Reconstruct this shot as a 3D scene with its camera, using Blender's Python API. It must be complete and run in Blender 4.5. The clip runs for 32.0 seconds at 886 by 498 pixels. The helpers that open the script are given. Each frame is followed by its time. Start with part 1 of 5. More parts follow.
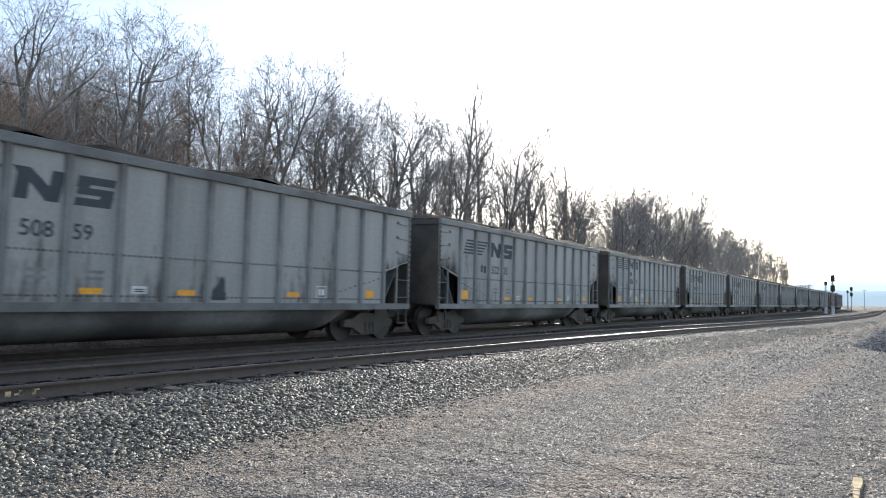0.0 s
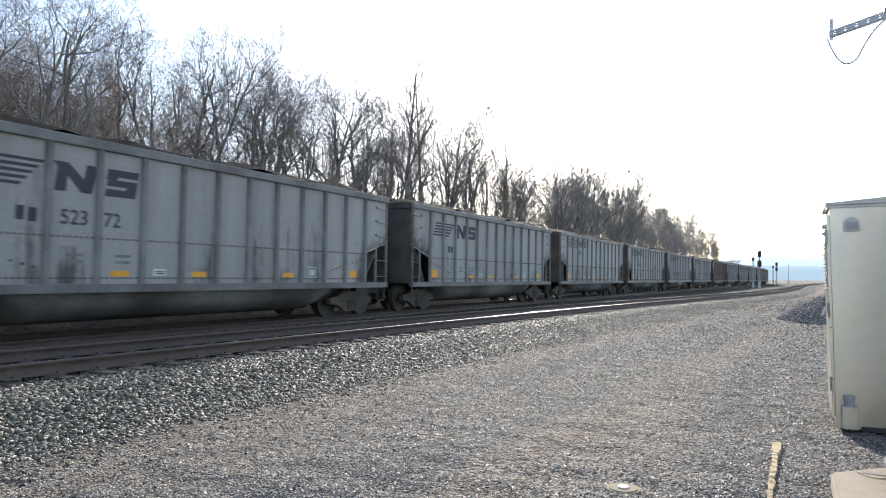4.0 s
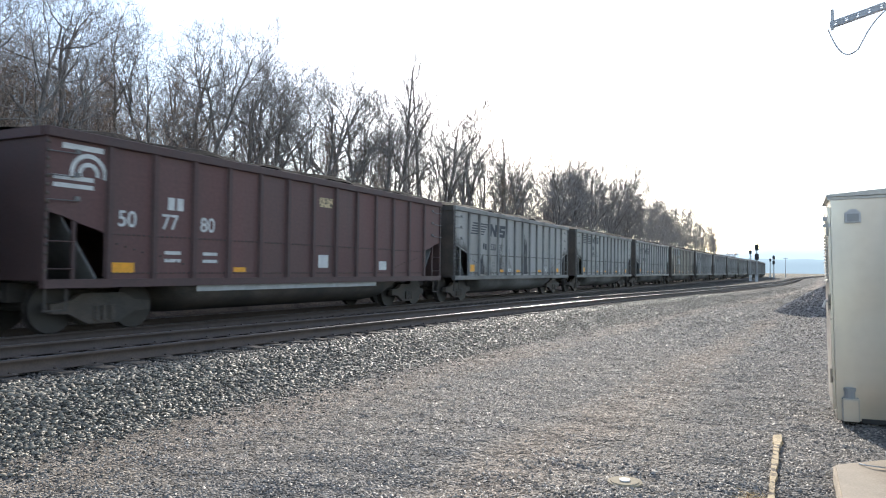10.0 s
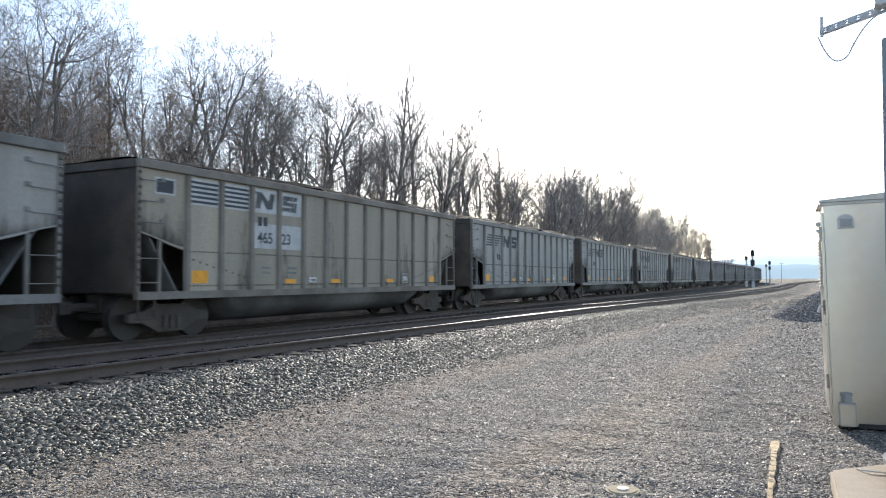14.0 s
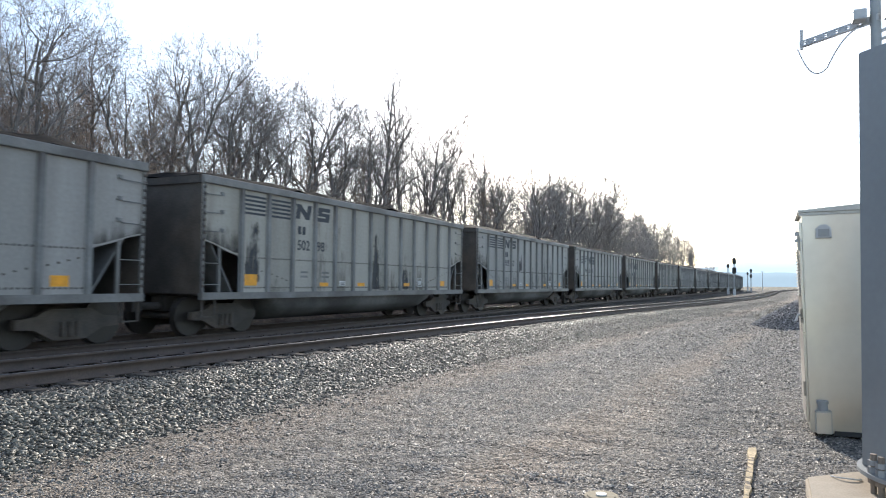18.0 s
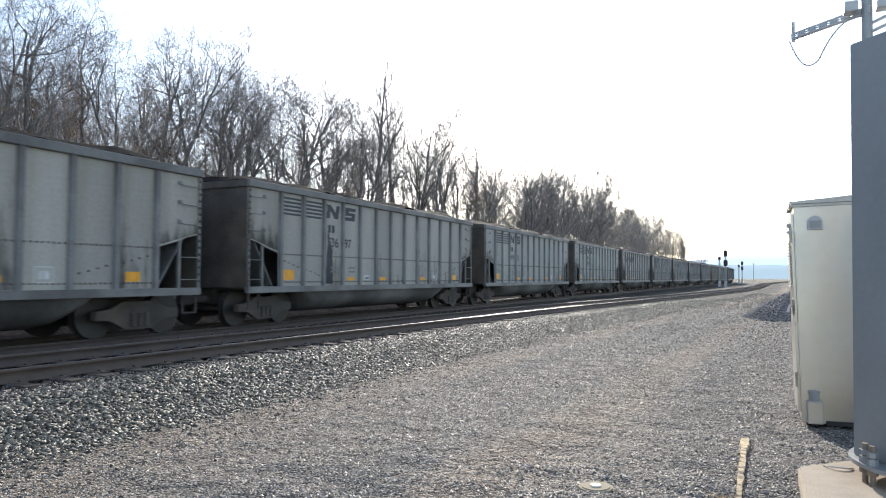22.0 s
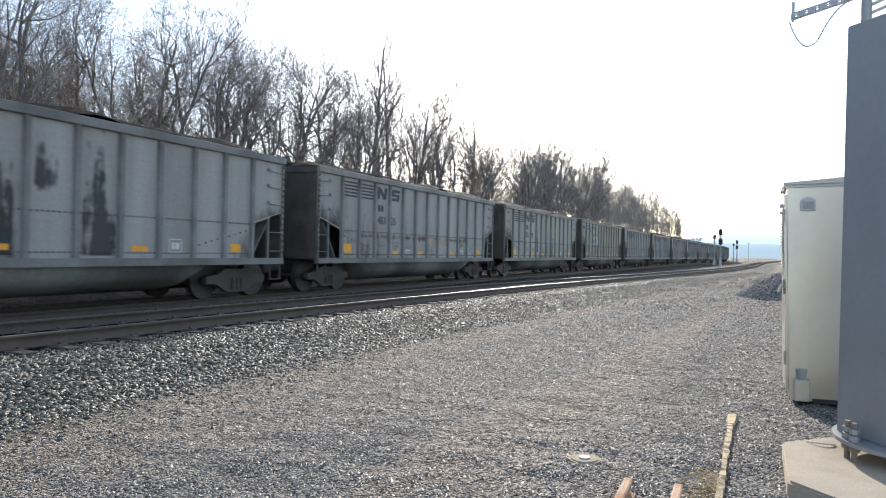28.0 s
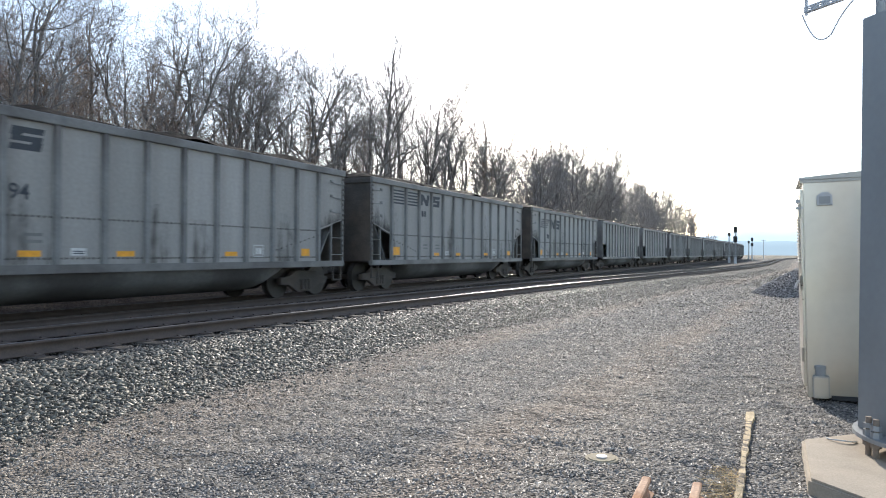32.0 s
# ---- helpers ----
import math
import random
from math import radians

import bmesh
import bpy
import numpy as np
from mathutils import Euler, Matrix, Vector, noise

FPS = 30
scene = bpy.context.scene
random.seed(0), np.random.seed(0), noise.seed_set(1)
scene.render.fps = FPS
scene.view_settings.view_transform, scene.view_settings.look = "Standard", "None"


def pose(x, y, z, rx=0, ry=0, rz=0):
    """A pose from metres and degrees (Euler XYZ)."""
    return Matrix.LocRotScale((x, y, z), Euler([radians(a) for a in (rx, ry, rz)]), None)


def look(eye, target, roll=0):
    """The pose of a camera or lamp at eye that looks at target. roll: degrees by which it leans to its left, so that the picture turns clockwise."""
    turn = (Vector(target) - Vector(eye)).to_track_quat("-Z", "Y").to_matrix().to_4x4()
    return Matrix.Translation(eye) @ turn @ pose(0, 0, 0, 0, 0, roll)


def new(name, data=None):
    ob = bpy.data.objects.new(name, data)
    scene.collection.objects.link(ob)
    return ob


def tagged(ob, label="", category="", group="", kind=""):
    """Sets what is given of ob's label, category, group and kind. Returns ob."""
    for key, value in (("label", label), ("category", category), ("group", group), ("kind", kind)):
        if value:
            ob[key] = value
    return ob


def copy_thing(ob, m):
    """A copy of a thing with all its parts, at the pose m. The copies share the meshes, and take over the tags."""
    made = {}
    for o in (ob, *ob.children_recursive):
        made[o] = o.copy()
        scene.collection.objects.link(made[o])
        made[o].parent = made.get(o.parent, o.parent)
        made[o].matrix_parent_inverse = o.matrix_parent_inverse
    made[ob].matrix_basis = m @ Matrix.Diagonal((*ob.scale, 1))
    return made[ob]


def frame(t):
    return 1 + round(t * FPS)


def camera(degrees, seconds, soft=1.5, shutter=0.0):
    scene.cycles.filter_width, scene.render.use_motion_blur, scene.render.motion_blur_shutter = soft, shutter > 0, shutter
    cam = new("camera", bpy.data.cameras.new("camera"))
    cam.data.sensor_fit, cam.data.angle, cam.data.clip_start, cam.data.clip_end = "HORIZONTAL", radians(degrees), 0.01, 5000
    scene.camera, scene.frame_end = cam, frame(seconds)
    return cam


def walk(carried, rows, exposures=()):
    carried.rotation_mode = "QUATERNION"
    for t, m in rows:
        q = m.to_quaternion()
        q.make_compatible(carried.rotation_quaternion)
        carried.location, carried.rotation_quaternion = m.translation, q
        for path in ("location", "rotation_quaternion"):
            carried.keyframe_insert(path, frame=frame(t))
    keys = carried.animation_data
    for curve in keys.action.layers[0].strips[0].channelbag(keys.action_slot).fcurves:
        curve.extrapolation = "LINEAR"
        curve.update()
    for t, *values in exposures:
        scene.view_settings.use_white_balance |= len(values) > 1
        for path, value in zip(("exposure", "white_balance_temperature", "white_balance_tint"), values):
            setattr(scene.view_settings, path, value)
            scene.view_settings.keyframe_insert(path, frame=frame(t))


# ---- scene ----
cam = camera(64.3, 32.0, soft=1.1, shutter=0.15)
PATH = [
    (0, (-0.024, 0.01, 1.595), (-1.064, 1.714, 1.725), 1.4),
    (0.5, (-0.022, 0.003, 1.599), (-1.068, 1.703, 1.724), 1.3),
    (1, (-0.028, 0.016, 1.598), (-1.079, 1.713, 1.723), 1.6),
    (1.5, (-0.02, -0.001, 1.6), (-1.073, 1.694, 1.727), 1.8),
    (2, (-0.02, 0.0, 1.601), (-1.07, 1.697, 1.728), 2.1),
    (2.5, (0.003, -0.021, 1.606), (-1.019, 1.693, 1.74), 1.9),
    (3, (0.014, -0.023, 1.606), (-0.94, 1.729, 1.745), 1.8),
    (3.5, (0.013, -0.019, 1.605), (-0.894, 1.758, 1.736), 1.5),
    (4, (0.01, -0.025, 1.604), (-0.886, 1.762, 1.675), 0.9),
    (4.5, (0.004, -0.007, 1.602), (-0.872, 1.791, 1.66), 1.0),
    (6.5, (0.002, 0.001, 1.603), (-0.868, 1.801, 1.662), 0.8),
    (7, (0.01, -0.01, 1.605), (-0.84, 1.799, 1.665), 0.9),
    (7.5, (0.006, -0.005, 1.602), (-0.839, 1.806, 1.665), 0.7),
    (8, (0.003, 0.007, 1.601), (-0.843, 1.818, 1.667), 0.9),
    (8.5, (-0.004, 0.001, 1.597), (-0.854, 1.81, 1.667), 1.1),
    (9, (-0.018, 0.003, 1.592), (-0.891, 1.801, 1.659), 0.8),
    (9.5, (-0.016, 0.003, 1.598), (-0.897, 1.797, 1.66), 0.5),
    (10, (-0.025, 0.007, 1.593), (-0.915, 1.798, 1.648), 0.7),
    (10.5, (-0.02, 0.007, 1.595), (-0.916, 1.794, 1.649), 0.5),
    (11, (-0.006, 0.001, 1.6), (-0.9, 1.789, 1.667), 0.5),
    (11.5, (0.0, -0.002, 1.601), (-0.876, 1.795, 1.671), 0.5),
    (12, (-0.005, 0.005, 1.596), (-0.881, 1.801, 1.67), 0.6),
    (12.5, (0.002, 0.007, 1.6), (-0.876, 1.803, 1.681), 0.1),
    (13, (0.0, 0.0, 1.6), (-0.876, 1.796, 1.683), 0.0),
    (13.5, (-0.004, 0.003, 1.597), (-0.881, 1.798, 1.68), 0.1),
    (14, (-0.01, 0.007, 1.598), (-0.89, 1.8, 1.68), 0.0),
    (14.5, (-0.008, 0.001, 1.596), (-0.894, 1.793, 1.674), 0.2),
    (16.5, (-0.004, 0.004, 1.597), (-0.864, 1.807, 1.687), 1.0),
    (17, (0.005, -0.001, 1.602), (-0.855, 1.803, 1.694), 0.9),
    (17.5, (0.008, -0.006, 1.601), (-0.847, 1.8, 1.695), 0.6),
    (18, (0.013, -0.004, 1.605), (-0.828, 1.808, 1.7), 0.6),
    (18.5, (0.013, -0.007, 1.603), (-0.82, 1.809, 1.702), 0.5),
    (19, (0.014, 0.0, 1.603), (-0.818, 1.816, 1.703), 0.5),
    (19.5, (0.013, 0.003, 1.602), (-0.818, 1.819, 1.705), 0.3),
    (20, (0.011, 0.008, 1.601), (-0.819, 1.825, 1.706), 0.3),
    (20.5, (0.008, 0.002, 1.602), (-0.818, 1.82, 1.707), 0.3),
    (21, (0.012, 0.003, 1.603), (-0.814, 1.822, 1.709), 0.2),
    (21.5, (0.019, -0.011, 1.601), (-0.805, 1.809, 1.695), 0.3),
    (22, (0.001, -0.007, 1.597), (-0.821, 1.815, 1.675), 0.3),
    (22.5, (0.001, -0.004, 1.599), (-0.836, 1.812, 1.64), 0.4),
    (23, (-0.002, -0.008, 1.595), (-0.841, 1.807, 1.631), 0.8),
    (23.5, (-0.001, -0.008, 1.595), (-0.842, 1.806, 1.627), 0.9),
    (24, (0.009, -0.011, 1.6), (-0.834, 1.802, 1.626), 0.8),
    (24.5, (0.001, -0.004, 1.592), (-0.85, 1.806, 1.61), 0.4),
    (26.5, (0.068, 0.014, 1.6), (-0.822, 1.805, 1.624), 2.4),
    (27, (0.044, -0.039, 1.602), (-0.804, 1.773, 1.623), 1.6),
    (27.5, (0.037, -0.062, 1.604), (-0.79, 1.759, 1.613), 0.6),
    (28, (0.026, -0.063, 1.602), (-0.785, 1.765, 1.607), 1.2),
    (28.5, (0.018, -0.052, 1.59), (-0.798, 1.774, 1.595), 1.2),
    (29, (0.017, -0.051, 1.59), (-0.804, 1.773, 1.598), 0.6),
    (29.5, (0.013, -0.055, 1.593), (-0.818, 1.764, 1.602), 0.7),
    (30, (0.02, -0.051, 1.592), (-0.813, 1.766, 1.604), 0.6),
    (30.5, (0.027, -0.056, 1.596), (-0.806, 1.763, 1.608), 0.3),
    (31, (0.025, -0.06, 1.595), (-0.812, 1.756, 1.607), 0.4),
    (31.5, (0.02, -0.063, 1.596), (-0.82, 1.752, 1.605), 0.3),
    (32, (0.019, -0.058, 1.591), (-0.825, 1.755, 1.6), 0.4),
]
walk(cam, [(t, look(eye, target, roll)) for t, eye, target, roll in PATH])

# ---- light ----
SUN_AZ, SUN_EL = 17.4, 17.5     # degrees left of the track's direction, and above the horizon
sun_way = Vector((-math.sin(radians(SUN_AZ)) * math.cos(radians(SUN_EL)), math.cos(radians(SUN_AZ)) * math.cos(radians(SUN_EL)), math.sin(radians(SUN_EL))))
world = bpy.data.worlds.new("world")
scene.world = world
world.use_nodes = True
wn = world.node_tree
sky = wn.nodes.new("ShaderNodeTexSky")
sky.sky_type = "NISHITA"
sky.sun_disc = False
sky.sun_elevation = radians(SUN_EL)
sky.sun_rotation = radians(-SUN_AZ)
sky.air_density, sky.dust_density, sky.ozone_density = 0.8, 0.4, 1.0
back = wn.nodes["Background"]
pale = wn.nodes.new("ShaderNodeHueSaturation")      # a thin winter haze takes the edge off the sky's colours
pale.inputs["Saturation"].default_value = 0.82
wn.links.new(sky.outputs[0], pale.inputs["Color"])
wn.links.new(pale.outputs[0], back.inputs[0])
back.inputs[1].default_value = 0.15
sun = new("sun", bpy.data.lights.new("sun", "SUN"))
sun.data.energy, sun.data.angle, sun.data.color = 3.6, radians(0.53), (1.0, 0.93, 0.84)
sun.matrix_world = look(sun_way * 200, (0, 0, 0))
scene.view_settings.exposure = 1.1


# ---- materials ----
def mat(name, base, rough=0.8, metal=0.0, vary=0.25, scale=3.0, fine=40.0, bump=0.0, second=None, islands=False, objects=False, streak=False, spec=0.5):
    """A painted, stony, earthy or metal surface: grain at two scales, an optional second colour in patches, bump and per-piece tone."""
    m = bpy.data.materials.new(name)
    m.use_nodes = True
    nt = m.node_tree
    N, L = nt.nodes, nt.links
    bs = N["Principled BSDF"]
    bs.inputs["Metallic"].default_value = metal
    bs.inputs["Specular IOR Level"].default_value = spec
    co = N.new("ShaderNodeTexCoord")
    src = co.outputs["Object"]
    if streak:
        mp = N.new("ShaderNodeMapping")
        mp.inputs["Scale"].default_value = (1.0, 1.0, 0.12)
        L.new(src, mp.inputs[0])
        src_big = mp.outputs[0]
    else:
        src_big = src
    big = N.new("ShaderNodeTexNoise")
    big.inputs["Scale"].default_value, big.inputs["Detail"].default_value = scale, 6
    L.new(src_big, big.inputs["Vector"])
    small = N.new("ShaderNodeTexNoise")
    small.inputs["Scale"].default_value, small.inputs["Detail"].default_value = fine, 4
    L.new(src, small.inputs["Vector"])
    if objects:
        inf = N.new("ShaderNodeObjectInfo")
        add = N.new("ShaderNodeVectorMath")
        add.operation = "ADD"
        com = N.new("ShaderNodeMath")
        com.operation = "MULTIPLY"
        com.inputs[1].default_value = 60.0
        L.new(inf.outputs["Random"], com.inputs[0])
        L.new(src_big, add.inputs[0])
        L.new(com.outputs[0], add.inputs[1])
        L.new(add.outputs[0], big.inputs["Vector"])
    def ramp(lo, hi, a, b, source):
        r = N.new("ShaderNodeMapRange")
        r.inputs[1].default_value, r.inputs[2].default_value, r.inputs[3].default_value, r.inputs[4].default_value = lo, hi, a, b
        L.new(source, r.inputs[0])
        return r.outputs[0]
    def times(a, b):
        q = N.new("ShaderNodeMath")
        q.operation = "MULTIPLY"
        L.new(a, q.inputs[0])
        L.new(b, q.inputs[1])
        return q.outputs[0]
    tone = times(ramp(0.3, 0.7, 1 - vary, 1 + vary, big.outputs[0]), ramp(0.3, 0.7, 1 - vary * 0.6, 1 + vary * 0.6, small.outputs[0]))
    if islands:
        geo = N.new("ShaderNodeNewGeometry")
        tone = times(tone, ramp(0, 1, 0.3, 1.9, geo.outputs["Random Per Island"]))
    if objects:
        tone = times(tone, ramp(0, 1, 0.88, 1.12, inf.outputs["Random"]))
    mix = N.new("ShaderNodeMix")
    mix.data_type = "RGBA"
    mix.inputs[6].default_value = (*base, 1)
    mix.inputs[7].default_value = (*(second or base), 1)
    patch = N.new("ShaderNodeTexNoise")
    patch.inputs["Scale"].default_value, patch.inputs["Detail"].default_value = scale * 0.37, 8
    L.new(src_big, patch.inputs["Vector"])
    L.new(ramp(0.48, 0.62, 0, 1, patch.outputs[0]), mix.inputs[0])
    hsv = N.new("ShaderNodeHueSaturation")
    L.new(mix.outputs[2], hsv.inputs["Color"])
    L.new(tone, hsv.inputs["Value"])
    L.new(hsv.outputs[0], bs.inputs["Base Color"])
    L.new(ramp(0.3, 0.7, max(0.05, rough - 0.12), min(1, rough + 0.12), big.outputs[0]), bs.inputs["Roughness"])
    if bump:
        bp = N.new("ShaderNodeBump")
        bp.inputs["Strength"].default_value, bp.inputs["Distance"].default_value = 1.0, bump
        L.new(small.outputs[0], bp.inputs["Height"])
        L.new(bp.outputs[0], bs.inputs["Normal"])
    return m


def stain_material(name, base, hard, cover):
    """A stain with ragged, run-down edges: thin where the mesh's "strength" is low, broken by upright streaks."""
    m = bpy.data.materials.new(name)
    m.use_nodes = True
    N, L = m.node_tree.nodes, m.node_tree.links
    bs = N["Principled BSDF"]
    bs.inputs["Base Color"].default_value = (*base, 1)
    bs.inputs["Roughness"].default_value = 0.7
    co, inf, at = N.new("ShaderNodeTexCoord"), N.new("ShaderNodeObjectInfo"), N.new("ShaderNodeAttribute")
    at.attribute_name = "strength"
    shift = N.new("ShaderNodeMath")
    shift.operation = "MULTIPLY"
    shift.inputs[1].default_value = 70.0
    L.new(inf.outputs["Random"], shift.inputs[0])
    total = at.outputs["Fac"]
    for stretch, detail, weight in (((1, 7.0, 0.7), 5, 1.5), ((1, 5.0, 4.0), 6, 0.8)):
        mp, add, no, ma = N.new("ShaderNodeMapping"), N.new("ShaderNodeVectorMath"), N.new("ShaderNodeTexNoise"), N.new("ShaderNodeMath")
        mp.inputs["Scale"].default_value = stretch
        L.new(co.outputs["Object"], mp.inputs[0])
        L.new(mp.outputs[0], add.inputs[0])
        L.new(shift.outputs[0], add.inputs[1])
        no.inputs["Scale"].default_value, no.inputs["Detail"].default_value = 1.0, detail
        L.new(add.outputs[0], no.inputs["Vector"])
        ma.operation = "MULTIPLY_ADD"
        ma.inputs[1].default_value = weight
        L.new(no.outputs[0], ma.inputs[0])
        L.new(total, ma.inputs[2])
        total = ma.outputs[0]
    r = N.new("ShaderNodeMapRange")
    r.inputs[1].default_value, r.inputs[2].default_value, r.inputs[3].default_value, r.inputs[4].default_value = 1.62, 1.62 + hard, 0.0, cover
    L.new(total, r.inputs[0])
    L.new(r.outputs[0], bs.inputs["Alpha"])
    return m


M_GREY = mat("grey_paint", (0.338, 0.324, 0.305), 0.6, vary=0.14, scale=1.6, fine=14, second=(0.28, 0.264, 0.243), streak=True, objects=True)
M_OLIVE = mat("dusty_olive_grey_paint", (0.365, 0.345, 0.302), 0.65, vary=0.14, scale=1.6, fine=14, second=(0.295, 0.27, 0.22), streak=True, objects=True)
M_TANPATCH = mat("bared_tan_primer", (0.40, 0.33, 0.235), 0.75, vary=0.2, scale=6, fine=40)
M_TAN = mat("dusty_tan_paint", (0.34, 0.30, 0.24), 0.7, vary=0.16, scale=1.3, fine=14, second=(0.28, 0.24, 0.19), streak=True, objects=True)
M_OXIDE = mat("oxide_red_paint", (0.13, 0.065, 0.060), 0.65, vary=0.2, scale=1.3, fine=14, second=(0.10, 0.06, 0.055), streak=True, objects=True)
# post paints, each darker than the side sheets it goes with
M_POST = mat("dark_grey_paint", (0.205, 0.205, 0.20), 0.65, vary=0.2, scale=2, fine=20, second=(0.13, 0.12, 0.115), objects=True)
M_POST_TAN = mat("dark_tan_paint", (0.20, 0.18, 0.155), 0.65, vary=0.2, scale=2, fine=20, second=(0.14, 0.12, 0.10), objects=True)
M_POST_OXIDE = mat("dark_oxide_paint", (0.085, 0.05, 0.047), 0.65, vary=0.2, scale=2, fine=20, objects=True)
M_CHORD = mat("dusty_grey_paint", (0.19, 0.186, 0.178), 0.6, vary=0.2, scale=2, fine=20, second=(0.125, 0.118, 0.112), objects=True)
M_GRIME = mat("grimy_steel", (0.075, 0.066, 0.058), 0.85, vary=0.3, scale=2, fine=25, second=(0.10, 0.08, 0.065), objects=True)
M_TUB = mat("grimy_grey_paint", (0.20, 0.195, 0.185), 0.6, vary=0.25, scale=0.9, fine=14, second=(0.09, 0.085, 0.08), objects=True)
M_WHEEL = mat("worn_wheel_steel", (0.07, 0.062, 0.055), 0.6, metal=0.6, vary=0.2)
M_COAL = mat("coal", (0.025, 0.023, 0.022), 1.0, spec=0.03, vary=0.4, scale=4, fine=18, bump=0.05)
M_BLACK = mat("faded_black_paint", (0.05, 0.055, 0.065), 0.7, vary=0.25, scale=5, fine=30)
M_WHITE = mat("dusty_white_paint", (0.62, 0.62, 0.60), 0.7, vary=0.15, scale=5, fine=30)
M_FADED = mat("faded_white_paint", (0.48, 0.49, 0.49), 0.7, vary=0.15, scale=5, fine=30)
M_YELLOW = mat("yellow_reflective_sheet", (0.85, 0.37, 0.02), 0.5, vary=0.15, scale=6, fine=30)
M_STAIN = stain_material("black_stain", (0.06, 0.062, 0.068), 0.28, 0.88)
M_SOOT = stain_material("brown_soot", (0.065, 0.058, 0.052), 0.9, 0.9)
M_RUSTY = stain_material("rust_film", (0.20, 0.10, 0.075), 0.6, 0.85)
M_RUST = mat("rust", (0.20, 0.14, 0.11), 0.85, vary=0.3, scale=6, fine=40)
M_RAIL = mat("rusty_rail_steel", (0.092, 0.068, 0.055), 0.75, vary=0.25, scale=4, fine=40)
M_RAILTOP = mat("polished_rail_steel", (0.36, 0.36, 0.365), 0.44, metal=1.0, vary=0.1)
M_TIE = mat("creosoted_timber", (0.085, 0.073, 0.063), 0.85, vary=0.35, scale=5, fine=35, bump=0.01, second=(0.13, 0.112, 0.097), objects=True, spec=0.1)
M_BALLAST = mat("ballast_stone", (0.174, 0.157, 0.125), 0.62, vary=0.2, scale=8, fine=60, islands=True, spec=0.33)
# ballast dark with oil, and with the train's shade put into its colour
M_OIL_SHADE = mat("oil_shade_ballast_stone", (0.12, 0.105, 0.09), 0.7, vary=0.25, scale=8, fine=60, islands=True, spec=0.3)
M_GRAVEL = mat("yard_gravel_stone", (0.262, 0.241, 0.208), 0.66, vary=0.2, scale=8, fine=60, islands=True, spec=0.35)
M_PILE = mat("dark_pile_stone", (0.17, 0.17, 0.172), 0.85, vary=0.3, scale=6, fine=50, islands=True)
M_BARK = mat("grey_brown_bark", (0.17, 0.15, 0.138), 0.95, vary=0.3, scale=3, fine=25, second=(0.24, 0.218, 0.2))
M_TWIG = mat("winter_twigs", (0.29, 0.262, 0.243), 0.95, vary=0.3, scale=1, fine=10)
M_BRUSH = mat("dry_brush", (0.30, 0.225, 0.175), 0.95, vary=0.35, scale=0.6, fine=6, second=(0.22, 0.165, 0.13), islands=True)
M_ALU = mat("mill_aluminium", (0.60, 0.57, 0.512), 0.36, metal=1.0, vary=0.05, scale=1.2, fine=8)
M_ALUDULL = mat("dull_aluminium", (0.50, 0.50, 0.48), 0.55, metal=0.8, vary=0.1, scale=3, fine=20)
M_GALV = mat("galvanised_steel", (0.33, 0.342, 0.345), 0.5, metal=0.3, vary=0.06, scale=2, fine=18)
M_GALVDARK = mat("weathered_galvanised_steel", (0.55, 0.56, 0.57), 0.6, metal=0.1, vary=0.12, scale=3, fine=20)
M_BOLT = mat("dull_bolt_steel", (0.23, 0.185, 0.145), 0.7, metal=0.1, vary=0.2, scale=6, fine=40)
M_CONC = mat("concrete", (0.47, 0.395, 0.305), 0.95, vary=0.14, scale=2.5, fine=60, bump=0.003, second=(0.41, 0.335, 0.25), spec=0.2)
M_PLASTIC = mat("pale_fibreglass", (0.42, 0.355, 0.25), 0.95, spec=0.1, vary=0.1, scale=6, fine=40)
M_OLDYEL = mat("weathered_yellow_paint", (0.66, 0.51, 0.31), 0.9, vary=0.2, scale=32, fine=60, second=(0.15, 0.125, 0.1), bump=0.003, spec=0.2)
M_RUSTRAIL = mat("orange_rusted_steel", (0.36, 0.17, 0.08), 0.85, vary=0.25, scale=8, fine=50, second=(0.52, 0.32, 0.2))
M_SIGBLACK = mat("signal_black", (0.03, 0.03, 0.03), 0.6, vary=0.1)
M_STRAW = mat("dry_straw", (0.58, 0.45, 0.26), 0.9, vary=0.25, islands=True)


